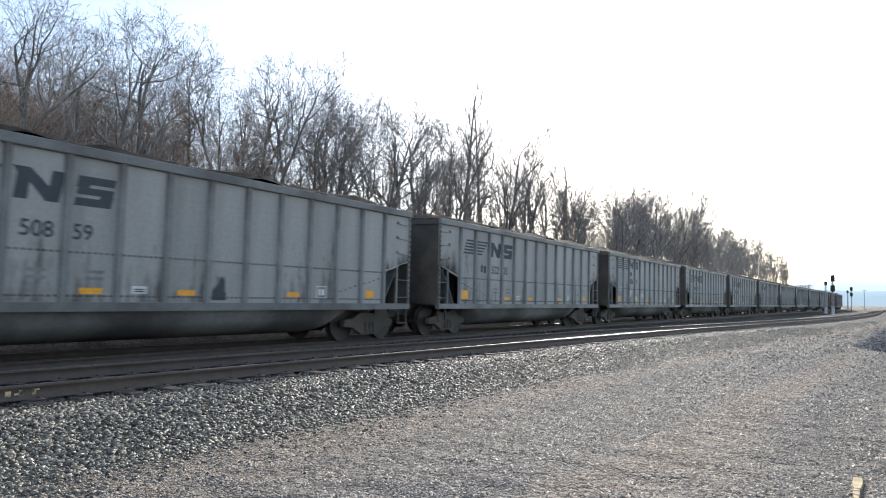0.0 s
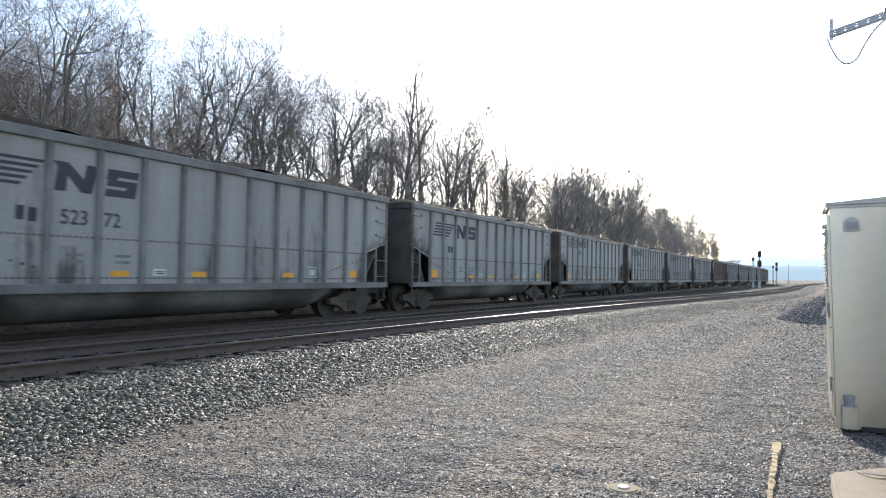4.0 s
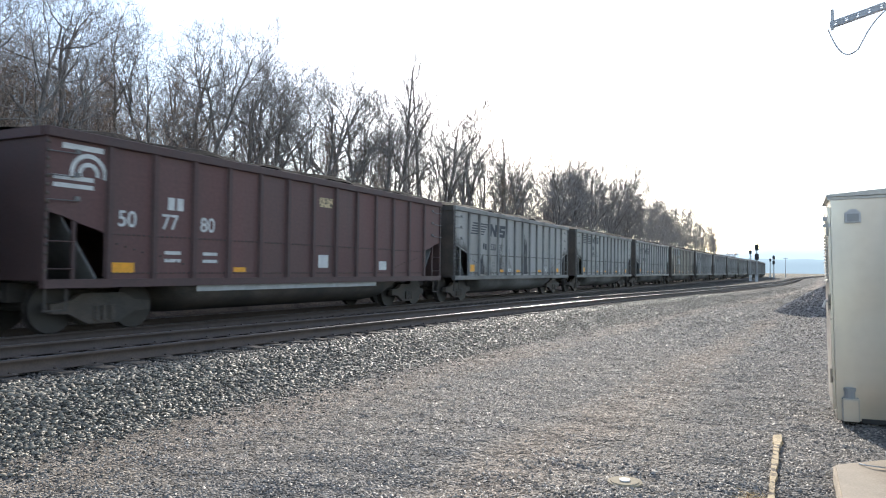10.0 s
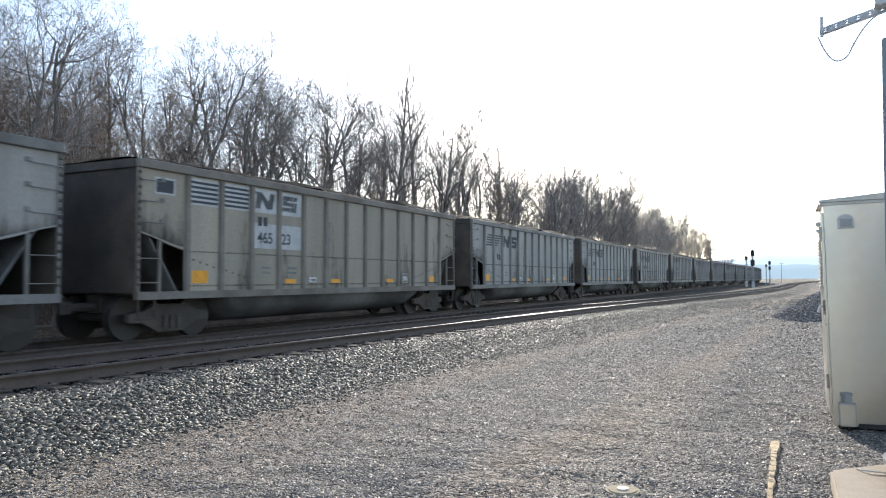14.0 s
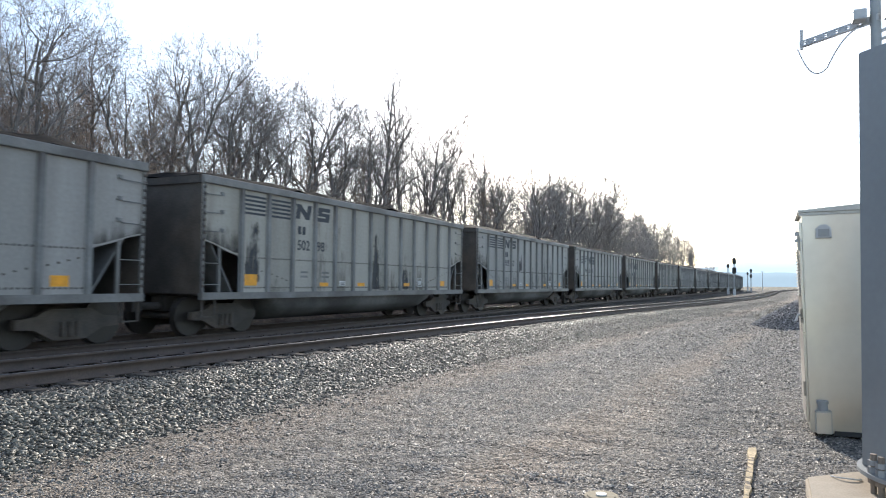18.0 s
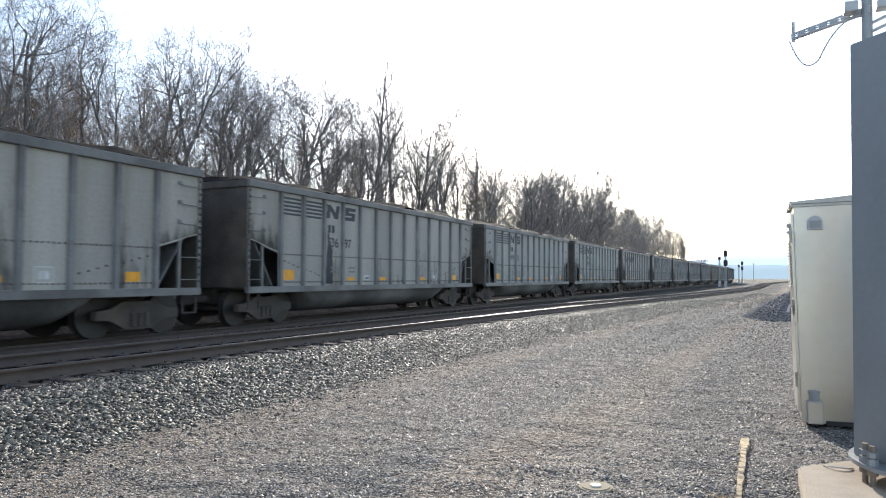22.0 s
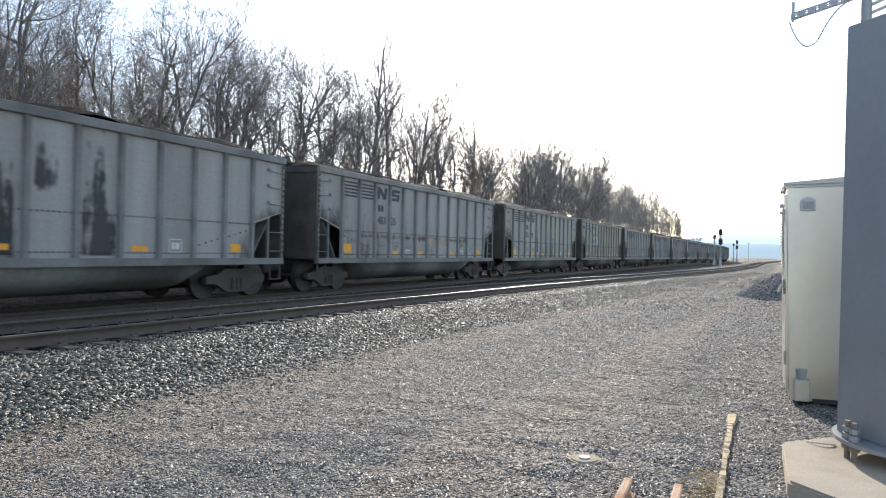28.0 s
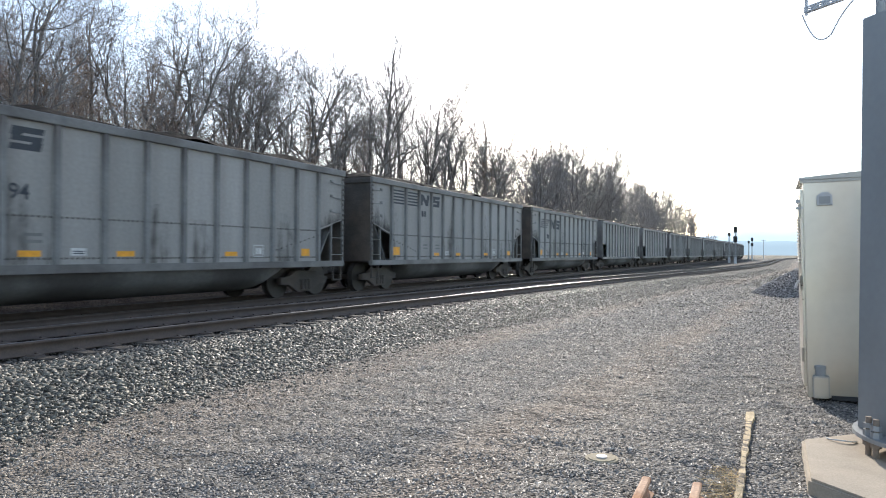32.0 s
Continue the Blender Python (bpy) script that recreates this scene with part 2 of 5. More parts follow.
def ground_material():
    m = bpy.data.materials.new("gravel_and_dirt")
    m.use_nodes = True
    nt = m.node_tree
    N, L = nt.nodes, nt.links
    bs = N["Principled BSDF"]
    bs.inputs["Roughness"].default_value = 0.95
    bs.inputs["Specular IOR Level"].default_value = 0.15
    co = N.new("ShaderNodeTexCoord")
    def noise_tex(scale, detail=6, stretch=None):
        n = N.new("ShaderNodeTexNoise")
        n.inputs["Scale"].default_value, n.inputs["Detail"].default_value = scale, detail
        if stretch:
            mp = N.new("ShaderNodeMapping")
            mp.inputs["Scale"].default_value = stretch
            L.new(co.outputs["Object"], mp.inputs[0])
            L.new(mp.outputs[0], n.inputs["Vector"])
        else:
            L.new(co.outputs["Object"], n.inputs["Vector"])
        return n.outputs[0]
    def ramp(source, lo, hi, a=0.0, b=1.0):
        r = N.new("ShaderNodeMapRange")
        r.inputs[1].default_value, r.inputs[2].default_value, r.inputs[3].default_value, r.inputs[4].default_value = lo, hi, a, b
        L.new(source, r.inputs[0])
        return r.outputs[0]
    def mixc(f, a, b):
        q = N.new("ShaderNodeMix")
        q.data_type = "RGBA"
        L.new(f, q.inputs[0])
        for s, v in ((6, a), (7, b)):
            if isinstance(v, tuple):
                q.inputs[s].default_value = (*v, 1)
            else:
                L.new(v, q.inputs[s])
        return q.outputs[2]
    at = N.new("ShaderNodeAttribute")
    at.attribute_name = "cover"
    sep = N.new("ShaderNodeSeparateColor")
    L.new(at.outputs["Color"], sep.inputs[0])
    vor = N.new("ShaderNodeTexVoronoi")
    vor.inputs["Scale"].default_value = 42.0
    L.new(co.outputs["Object"], vor.inputs["Vector"])
    grey = mixc(ramp(noise_tex(0.9, 8), 0.42, 0.6), (0.158, 0.152, 0.142), (0.205, 0.192, 0.176))
    track = mixc(ramp(noise_tex(0.5, 8, (1.0, 0.12, 1.0)), 0.48, 0.6), grey, (0.225, 0.202, 0.174))
    lanes = N.new("ShaderNodeAttribute")
    lanes.attribute_name = "lanes"
    wander = N.new("ShaderNodeMath")
    wander.operation = "MULTIPLY_ADD"
    wander.inputs[1].default_value = 1.6
    L.new(noise_tex(1.1, 10), wander.inputs[0])
    L.new(lanes.outputs["Fac"], wander.inputs[2])
    dirt = mixc(ramp(wander.outputs[0], 1.02, 1.5), track, mixc(ramp(noise_tex(2.2, 8), 0.4, 0.62), (0.215, 0.18, 0.148), (0.285, 0.245, 0.203)))
    # ground under the ballast: shade in the gaps between stones is painted in dark
    stone = mixc(ramp(noise_tex(1.4, 8), 0.4, 0.6), (0.105, 0.098, 0.088), (0.15, 0.14, 0.122))
    leaf = mixc(ramp(noise_tex(1.1, 8), 0.4, 0.6), (0.14, 0.10, 0.075), (0.22, 0.165, 0.12))
    field = mixc(ramp(noise_tex(0.02, 8), 0.4, 0.6), (0.16, 0.14, 0.10), (0.20, 0.18, 0.13))
    c = mixc(sep.outputs[0], dirt, stone)
    # trackbed darkened for dirt and, in the same colour, for shade about the train
    c = mixc(at.outputs["Alpha"], c, (0.085, 0.073, 0.062))
    c = mixc(sep.outputs[1], c, leaf)
    c = mixc(sep.outputs[2], c, field)
    hsv = N.new("ShaderNodeHueSaturation")
    L.new(c, hsv.inputs["Color"])
    sepv = N.new("ShaderNodeSeparateColor")
    L.new(vor.outputs["Color"], sepv.inputs[0])
    mul = N.new("ShaderNodeMath")
    mul.operation = "MULTIPLY"
    L.new(ramp(sepv.outputs[0], 0, 1, 0.3, 1.8), mul.inputs[0])
    L.new(ramp(noise_tex(9, 5), 0.3, 0.7, 0.75, 1.25), mul.inputs[1])
    L.new(mul.outputs[0], hsv.inputs["Value"])
    L.new(hsv.outputs[0], bs.inputs["Base Color"])
    bp = N.new("ShaderNodeBump")
    bp.inputs["Strength"].default_value, bp.inputs["Distance"].default_value = 1.0, 0.03
    bp.invert = True
    L.new(vor.outputs["Distance"], bp.inputs["Height"])
    lumps = N.new("ShaderNodeTexVoronoi")
    lumps.inputs["Scale"].default_value = 11.0
    L.new(co.outputs["Object"], lumps.inputs["Vector"])
    coarse = N.new("ShaderNodeBump")
    coarse.inputs["Strength"].default_value, coarse.inputs["Distance"].default_value = 1.0, 0.045
    coarse.invert = True
    L.new(lumps.outputs["Distance"], coarse.inputs["Height"])
    ruts = N.new("ShaderNodeBump")
    ruts.inputs["Strength"].default_value, ruts.inputs["Distance"].default_value = 1.0, 0.12
    L.new(noise_tex(2.6, 5), ruts.inputs["Height"])
    L.new(ruts.outputs[0], coarse.inputs["Normal"])
    L.new(coarse.outputs[0], bp.inputs["Normal"])
    L.new(bp.outputs[0], bs.inputs["Normal"])
    return m


M_GROUND = ground_material()


# ---- mesh helpers ----
def box(bm, x0, x1, y0, y1, z0, z1, m=None):
    vs = [bm.verts.new((x, y, z)) for x in (x0, x1) for y in (y0, y1) for z in (z0, z1)]
    if m is not None:
        for v in vs:
            v.co = m @ v.co
    for q in ((0, 1, 3, 2), (4, 6, 7, 5), (0, 4, 5, 1), (2, 3, 7, 6), (0, 2, 6, 4), (1, 5, 7, 3)):
        bm.faces.new([vs[i] for i in q])
    return vs


def bar(bm, a, b, r, sides=6, r2=None):
    """A round bar from a to b."""
    a, b = Vector(a), Vector(b)
    d = (b - a).normalized()
    u = d.orthogonal().normalized()
    w = d.cross(u)
    r2 = r if r2 is None else r2
    rings = [[bm.verts.new(p + rr * (math.cos(t) * u + math.sin(t) * w)) for t in [2 * math.pi * k / sides for k in range(sides)]] for p, rr in ((a, r), (b, r2))]
    for k in range(sides):
        bm.faces.new((rings[0][k], rings[0][(k + 1) % sides], rings[1][(k + 1) % sides], rings[1][k]))
    bm.faces.new(rings[0][::-1])
    bm.faces.new(rings[1])


def prism(bm, outline, axis, lo, hi):
    """A flat outline of (a, b) drawn out along an axis: 'x' takes (y, z), 'y' takes (x, z), 'z' takes (x, y)."""
    put = {"x": lambda a, b, c: (c, a, b), "y": lambda a, b, c: (a, c, b), "z": lambda a, b, c: (a, b, c)}[axis]
    lows = [bm.verts.new(put(a, b, lo)) for a, b in outline]
    highs = [bm.verts.new(put(a, b, hi)) for a, b in outline]
    n = len(outline)
    for k in range(n):
        bm.faces.new((lows[k], lows[(k + 1) % n], highs[(k + 1) % n], highs[k]))
    bm.faces.new(lows[::-1])
    bm.faces.new(highs)


def to_mesh(name, bm, material, smooth=False):
    bmesh.ops.recalc_face_normals(bm, faces=bm.faces)
    me = bpy.data.meshes.new(name)
    bm.to_mesh(me)
    bm.free()
    me.materials.append(material)
    if smooth:
        me.shade_smooth()
    return me


def part(name, bm, material, parent, label="", smooth=False):
    me = bm if isinstance(bm, bpy.types.Mesh) else to_mesh(name, bm, material, smooth)
    ob = new(name, me)
    ob.parent = parent
    return tagged(ob, label)


def raw_mesh(name, verts, faces, material, smooth=False):
    """A mesh from arrays of corners and of triangles or quads."""
    me = bpy.data.meshes.new(name)
    verts, faces = np.asarray(verts, np.float32), np.asarray(faces, np.int32)
    n = faces.shape[1]
    me.vertices.add(len(verts))
    me.vertices.foreach_set("co", verts.ravel())
    me.loops.add(faces.size)
    me.loops.foreach_set("vertex_index", faces.ravel())
    me.polygons.add(len(faces))
    me.polygons.foreach_set("loop_start", np.arange(0, faces.size, n, dtype=np.int32))
    me.materials.append(material)
    me.update(calc_edges=True)
    me.validate()
    if smooth:
        me.shade_smooth()
    return me


# ---- plan: the two tracks, seen along +y ----
RAIL_TOP, MAIN_TOP = 0.45, 0.30     # the main track lies a little lower than the near one
_ny = np.array([-700, -20, 5, 14, 26, 33, 45, 57, 70, 84, 105, 170, 260, 700.0])
_nx = np.array([-8.95, -8.95, -8.4, -7.85, -7.05, -6.25, -4.9, -3.7, -2.3, -1.2, -0.2, 1.6, 7.0, 60.0]) - 0.76
_sy = np.arange(-690, 691, 1.0)
_raw = np.interp(_sy, _ny, _nx)
_sx = np.convolve(np.pad(_raw, 6, mode="edge"), np.ones(13) / 13, mode="valid")


def near_track(y):
    """x of the near track's middle."""
    return np.interp(y, _sy, _sx)


def main_track(y):
    """x of the middle of the track on which the train runs."""
    y = np.asarray(y, float)
    d = np.maximum(y - 173, 0)
    return -13.1 + 1.47e-4 * np.clip(y, 0, 173) ** 2 + 0.0509 * d - d * d / 900


def smooth01(a):
    a = np.clip(a, 0, 1)
    return a * a * (3 - 2 * a)


def waves(x, y, seed, scale):
    r = np.random.RandomState(seed)
    out = np.zeros(np.broadcast(x, y).shape)
    for k in range(7):
        a, f, p = r.uniform(0, 2 * math.pi), scale * r.uniform(0.5, 2.2), r.uniform(0, 7)
        out += np.sin((np.cos(a) * x + np.sin(a) * y) * f + p) / 7
    return out


def height(x, y):
    """The ground's height: yard, trackbed with ballast shoulders, and the wooded bank beyond the train."""
    x, y = np.asarray(x, float), np.asarray(y, float)
    right = near_track(y) + 1.75
    left = main_track(y) - 1.9
    slope_r = np.clip((x - right) / 1.7, 0, 1)
    slope_l = np.clip((left - x) / 1.4, 0, 1)
    bed = (0.24 - 0.15 * smooth01((near_track(y) - 1.6 - x) / 0.8)) * (1 - smooth01(slope_r)) * (1 - smooth01(slope_l))
    yard = smooth01((x - right - 0.6) / 1.5) * smooth01((90 - y) / 30)
    z = bed + 0.03 * waves(x, y, 3, 0.8) * smooth01((x - right - 1) / 2) + yard * (0.03 * waves(x, y * 0.4, 23, 4.0) + 0.022 * waves(x, y, 29, 8.0))
    rise = 6.8 - 2.2 * smooth01((y - 20) / 10) - 1.0 * smooth01((y - 45) / 40)
    b = smooth01((left - 2.0 - x) / 9.5)
    z = z + b * (rise + 0.5 * waves(x, y, 5, 0.35)) + np.clip((left - 14 - x) * 0.1, 0, 9) * smooth01((260 - y) / 120)
    return z


def brown_lanes(x, y):
    """Where wheels have worn the yard down to brown dirt: 1 in the worn lanes, 0 in the grey gravel between them."""
    d = x - near_track(y) + 0.35 * waves(x, y, 17, 0.6)
    return np.exp(-((d - 3.7) / 0.85) ** 2) + 0.85 * np.exp(-((d - 7.1) / 0.5) ** 2) + 0.5 * np.exp(-((d - 10.6) / 0.7) ** 2)


# ---- ground ----
def ground():
    gx = np.concatenate([[-2500, -1200, -600, -300, -160, -100, -70, -50], np.arange(-42, -19, 0.8), np.arange(-19, -9, 0.22), np.arange(-9, 3.6, 0.13), [5, 7, 10, 15, 25, 45, 80, 150, 300, 600, 1200, 2500]])
    gy = np.concatenate([[-2500, -1200, -700, -400, -200, -100, -50, -25, -12, -6], np.arange(-3, 2.4, 0.35), np.arange(2.4, 24, 0.14), np.arange(24, 40, 0.3), np.arange(40, 110, 1.0), np.arange(110, 330, 4.0), [340, 380, 450, 600, 900, 1500, 2600]])
    X, Y = np.meshgrid(gx, gy)
    Z = height(X, Y)
    nx, ny = len(gx), len(gy)
    idx = np.arange(nx * ny).reshape(ny, nx)
    quads = np.stack([idx[:-1, :-1], idx[:-1, 1:], idx[1:, 1:], idx[1:, :-1]], -1).reshape(-1, 4)
    me = raw_mesh("ground", np.stack([X, Y, Z], -1).reshape(-1, 3), quads, M_GROUND, smooth=True)
    right = near_track(Y) + 1.75
    stone = (1 - smooth01((X - right - 1.2 + 0.5 * waves(X, Y, 8, 2.5)) / 0.9)) * smooth01((X - main_track(Y) + 4.2) / 0.6)
    leaf = 1 - smooth01((X - main_track(Y) + 4.6) / 0.8)
    field = smooth01((np.hypot(X, Y) - 200) / 200)
    # reaches beyond the train, so the shaded ground there is dark in colour too
    oil_and_shade = (1 - smooth01((X - near_track(Y) - 1.0) / 0.5)) * smooth01((X - main_track(Y) + 5.2) / 0.8) * (1 - smooth01((Y - 120) / 80))
    col = me.color_attributes.new("cover", "FLOAT_COLOR", "POINT")
    col.data.foreach_set("color", np.stack([stone, leaf, field, oil_and_shade], -1).astype(np.float32).ravel())
    worn = me.attributes.new("lanes", "FLOAT", "POINT")
    worn.data.foreach_set("value", brown_lanes(X, Y).astype(np.float32).ravel())
    tagged(new("ground", me), "gravel yard with brownish dirt patches and a leaf-strewn bank", "ground", kind="structure")


ground()


# ---- railway ----
def sweep_rail(name, curve, offset, y0, y1, step, parent, label, top):
    ys = np.arange(y0, y1 + step, step)
    xs = curve(ys)
    sl = np.gradient(xs, ys)
    n = np.hypot(1, sl)
    px, py = xs + offset / n, ys - offset * sl / n
    prof = np.array([(-0.07, -0.17), (0.07, -0.17), (0.07, -0.155), (0.012, -0.13), (0.012, -0.045), (0.036, -0.035), (0.036, -0.008), (0.014, 0.0), (-0.014, 0.0), (-0.036, -0.008), (-0.036, -0.035), (-0.012, -0.045), (-0.012, -0.13), (-0.07, -0.155)])
    V = np.zeros((len(ys), len(prof), 3))
    V[:, :, 0] = px[:, None] + prof[None, :, 0] / n[:, None]
    V[:, :, 1] = py[:, None] - prof[None, :, 0] * (sl / n)[:, None]
    V[:, :, 2] = top + prof[None, :, 1]
    k = len(prof)
    idx = np.arange(len(ys) * k).reshape(-1, k)
    nxt = np.roll(idx, -1, axis=1)
    quads = np.stack([idx[:-1], nxt[:-1], nxt[1:], idx[1:]], -1).reshape(-1, 4)
    me = raw_mesh(name, V.reshape(-1, 3), quads, M_RAIL)
    me.materials.append(M_RAILTOP)
    band = np.tile(np.array([1 if p == 7 else 0 for p in range(k)]), len(ys) - 1)
    me.polygons.foreach_set("material_index", band.astype(np.int32))
    ob = new(name, me)
    ob.parent = parent
    return tagged(ob, label)


def tie_mesh():
    bm = bmesh.new()
    box(bm, -1.22, 1.22, -0.11, 0.11, -0.19, 0.0)
    bmesh.ops.bevel(bm, geom=bm.edges[:], offset=0.012, segments=1, affect="EDGES")
    return to_mesh("tie", bm, M_TIE)


def railway(name, curve, label, near_ties, top):
    root = tagged(new(name), label, "railway track", kind="structure")
    for off in (-0.755, 0.755):
        sweep_rail("rail", curve, off, -640, 420, 2.0, root, "rust-brown steel rail with a worn bright head", top)
    tie = tie_mesh()
    rnd = random.Random(5)
    rest_v, rest_f = [], []
    cube = np.array([(x, y, z) for x in (-1.22, 1.22) for y in (-0.11, 0.11) for z in (-0.19, 0.0)])
    cq = np.array(((0, 1, 3, 2), (4, 6, 7, 5), (0, 4, 5, 1), (2, 3, 7, 6), (0, 2, 6, 4), (1, 5, 7, 3)))
    for k in range(int(1060 / 0.55)):
        y = -640 + 0.55 * k
        x = float(curve(y))
        s = (float(curve(y + 0.5)) - float(curve(y - 0.5)))
        dx, dz, tw = rnd.uniform(-0.06, 0.06), rnd.uniform(-0.012, 0.008), rnd.uniform(-0.015, 0.015)
        m = Matrix.Translation((x + dx, y, top - 0.172 + dz)) @ Matrix.Rotation(-math.atan(s) + tw, 4, "Z")
        if near_ties[0] < y < near_ties[1]:
            ob = new("tie", tie)
            ob.matrix_basis = m
            ob.parent = root
        else:
            base = 8 * len(rest_v)
            rest_v.append([tuple(m @ Vector(c)) for c in cube])
            rest_f.append(cq + base)
    ob = new("ties_beyond", raw_mesh("ties_beyond", np.array(rest_v).reshape(-1, 3), np.concatenate(rest_f), M_TIE))
    ob.parent = root
    tagged(ob, "dark timber ties farther along the track", kind="stuff")
    # tie plates and spikes under both rails, near the yard only
    v, f = [], []
    for k in range(int(1060 / 0.55)):
        y = -640 + 0.55 * k
        if near_ties[0] < y < near_ties[1]:
            x = float(curve(y))
            for off in (-0.755, 0.755):
                for (a0, a1, b0, b1, c0, c1) in ((-0.18, 0.18, -0.09, 0.09, -0.172, -0.155), (-0.11, -0.075, -0.03, 0.0, -0.155, -0.135), (0.075, 0.11, 0.02, 0.05, -0.155, -0.135)):
                    base = 8 * len(v)
                    v.append([(x + off + a, y + b, top + c) for a in (a0, a1) for b in (b0, b1) for c in (c0, c1)])
                    f.append(cq + base)
    ob = new("tie_plates", raw_mesh("tie_plates", np.array(v).reshape(-1, 3), np.concatenate(f), M_RAIL))
    ob.parent = root
    tagged(ob, "rusty tie plates and spikes under the rails", kind="stuff")
    return root


near = railway("track_near", near_track, "empty track with rusty rails on dark timber ties", (0.5, 75), RAIL_TOP)
main = railway("track_main", main_track, "main track under the coal train, in shade", (2, 40), MAIN_TOP)
# faded yellow paint strokes on the near rail's web
for y0, y1, z0, z1 in ((4.30, 4.36, 0.12, 0.06), (4.40, 4.52, 0.11, 0.09), (4.45, 4.49, 0.12, 0.055), (4.60, 4.64, 0.12, 0.06), (4.60, 4.74, 0.075, 0.055), (4.70, 4.74, 0.12, 0.06)):
    x = float(near_track(4.55)) + 0.755
    bm = bmesh.new()
    box(bm, x + 0.013, x + 0.019, y0, y1, RAIL_TOP - z0, RAIL_TOP - z1)
    part("paint_mark", bm, M_OLDYEL, near, "faded yellow paint stroke on the rail's web")


# ---- loose stones ----
def stones(name, xs, ys, sizes, lift, material, label, seed):
    """Rough little stones lying on the ground, as one heap of real pieces."""
    r = np.random.RandomState(seed)
    n = len(xs)
    base = np.array([(1, 0, 0), (-1, 0, 0), (0, 1, 0), (0, -1, 0), (0, 0, 1), (0, 0, -1.0)])
    tri = np.array([(0, 2, 4), (2, 1, 4), (1, 3, 4), (3, 0, 4), (2, 0, 5), (1, 2, 5), (3, 1, 5), (0, 3, 5)])
    V = base[None] * r.uniform(0.55, 1.15, (n, 6, 1)) + r.uniform(-0.28, 0.28, (n, 6, 3))
    q = r.normal(size=(n, 4))
    q /= np.linalg.norm(q, axis=1)[:, None]
    w, x, y, z = q.T
    R = np.stack([np.stack([1 - 2 * (y * y + z * z), 2 * (x * y - z * w), 2 * (x * z + y * w)], -1),
                  np.stack([2 * (x * y + z * w), 1 - 2 * (x * x + z * z), 2 * (y * z - x * w)], -1),
                  np.stack([2 * (x * z - y * w), 2 * (y * z + x * w), 1 - 2 * (x * x + y * y)], -1)], 1)
    V = np.einsum("nij,nkj->nki", R, V) * np.array([1, 1, 0.6]) * sizes[:, None, None]
    V += np.stack([xs, ys, height(xs, ys) + lift], -1)[:, None]
    F = (tri[None] + 6 * np.arange(n)[:, None, None]).reshape(-1, 3)
    return tagged(new(name, raw_mesh(name, V.reshape(-1, 3), F, material)), label, "gravel", kind="stuff")


rs = np.random.RandomState(11)
n = 46000
sy = 2.5 + 44 * rs.uniform(0, 1, n) ** 1.6
sx = near_track(sy) + rs.uniform(1.15, 3.4, n) + np.abs(0.7 * rs.normal(size=n)) * (rs.uniform(size=n) < 0.25)
stones("ballast", sx, sy, rs.uniform(0.02, 0.056, n) * rs.uniform(0.7, 1.05, n) * np.interp(sx - near_track(sy), (1.5, 3.0, 4.2), (1.1, 0.9, 0.5)), 0.004, M_BALLAST, "loose grey crushed-stone ballast on the track shoulder", 21)
n = 14000
sy = 2.0 + 44 * rs.uniform(0, 1, n) ** 1.5
sx = near_track(sy) + np.where(rs.uniform(size=n) < 0.45, rs.uniform(0.85, 1.4, n), rs.uniform(-2.6, 0.9, n))
stones("ballast", sx, sy, rs.uniform(0.02, 0.046, n), 0.012, M_OIL_SHADE, "oil-dark ballast between the ties, train shade put into its colour", 22)


def chips(name, xs, ys, sizes, material, label, seed):
    """Fine gravel: little four-faced chips pressed into the yard."""
    r = np.random.RandomState(seed)
    n = len(xs)
    a = r.uniform(0, 6.28, n)[:, None] + np.array([0, 2.1, 4.2])[None] + r.uniform(-0.5, 0.5, (n, 3))
    rr = r.uniform(0.6, 1.3, (n, 3))
    low = np.stack([rr * np.cos(a), rr * np.sin(a), np.full((n, 3), -0.3)], -1)
    tip = np.stack([r.uniform(-0.6, 0.6, n), r.uniform(-0.6, 0.6, n), r.uniform(0.2, 0.72, n)], -1)[:, None]
    V = np.concatenate([low, tip], 1) * sizes[:, None, None] + np.stack([xs, ys, height(xs, ys)], -1)[:, None]
    F = (np.array([(0, 1, 3), (1, 2, 3), (2, 0, 3)])[None] + 4 * np.arange(n)[:, None, None]).reshape(-1, 3)
    return tagged(new(name, raw_mesh(name, V.reshape(-1, 3), F, material)), label, "gravel", kind="stuff")


n = 240000
sy = 2.4 + 36 * rs.uniform(0, 1, n) ** 2.0
sx = -6.9 + (8.9 + 0.03 * sy) * rs.uniform(0, 1, n)
keep = (sx > near_track(sy) + 2.5) & (rs.uniform(size=n) < 0.92 - 0.62 * brown_lanes(sx, sy) + 0.38 * np.clip(2.5 * waves(sx, sy * 0.6, 61, 2.0), -1, 1))
sx, sy = sx[keep], sy[keep]
chips("gravel", sx, sy, rs.uniform(0.007, 0.0165, len(sx)) * (1 + 0.6 * (rs.uniform(size=len(sx)) < 0.03)) * (1 + 0.05 * sy), M_GRAVEL, "fine grey and brown gravel strewn over the yard", 23)
n = 26000
sy = 9 + 67 * rs.uniform(0, 1, n) ** 1.2
sx = near_track(sy) + 2.4 + (7.5 + 0.02 * sy) * rs.uniform(0, 1, n) ** 1.15
keep = rs.uniform(size=n) < np.interp(sy, (9, 22), (0.15, 0.95)) - 0.6 * brown_lanes(sx, sy)
sx, sy = sx[keep], sy[keep]
stones("gravel", sx, sy, rs.uniform(0.022, 0.05, len(sx)) * np.interp(sy, (9, 24, 76), (0.45, 1.05, 1.5)), 0.0, M_BALLAST, "coarser crushed stone strewn farther down the yard", 24)


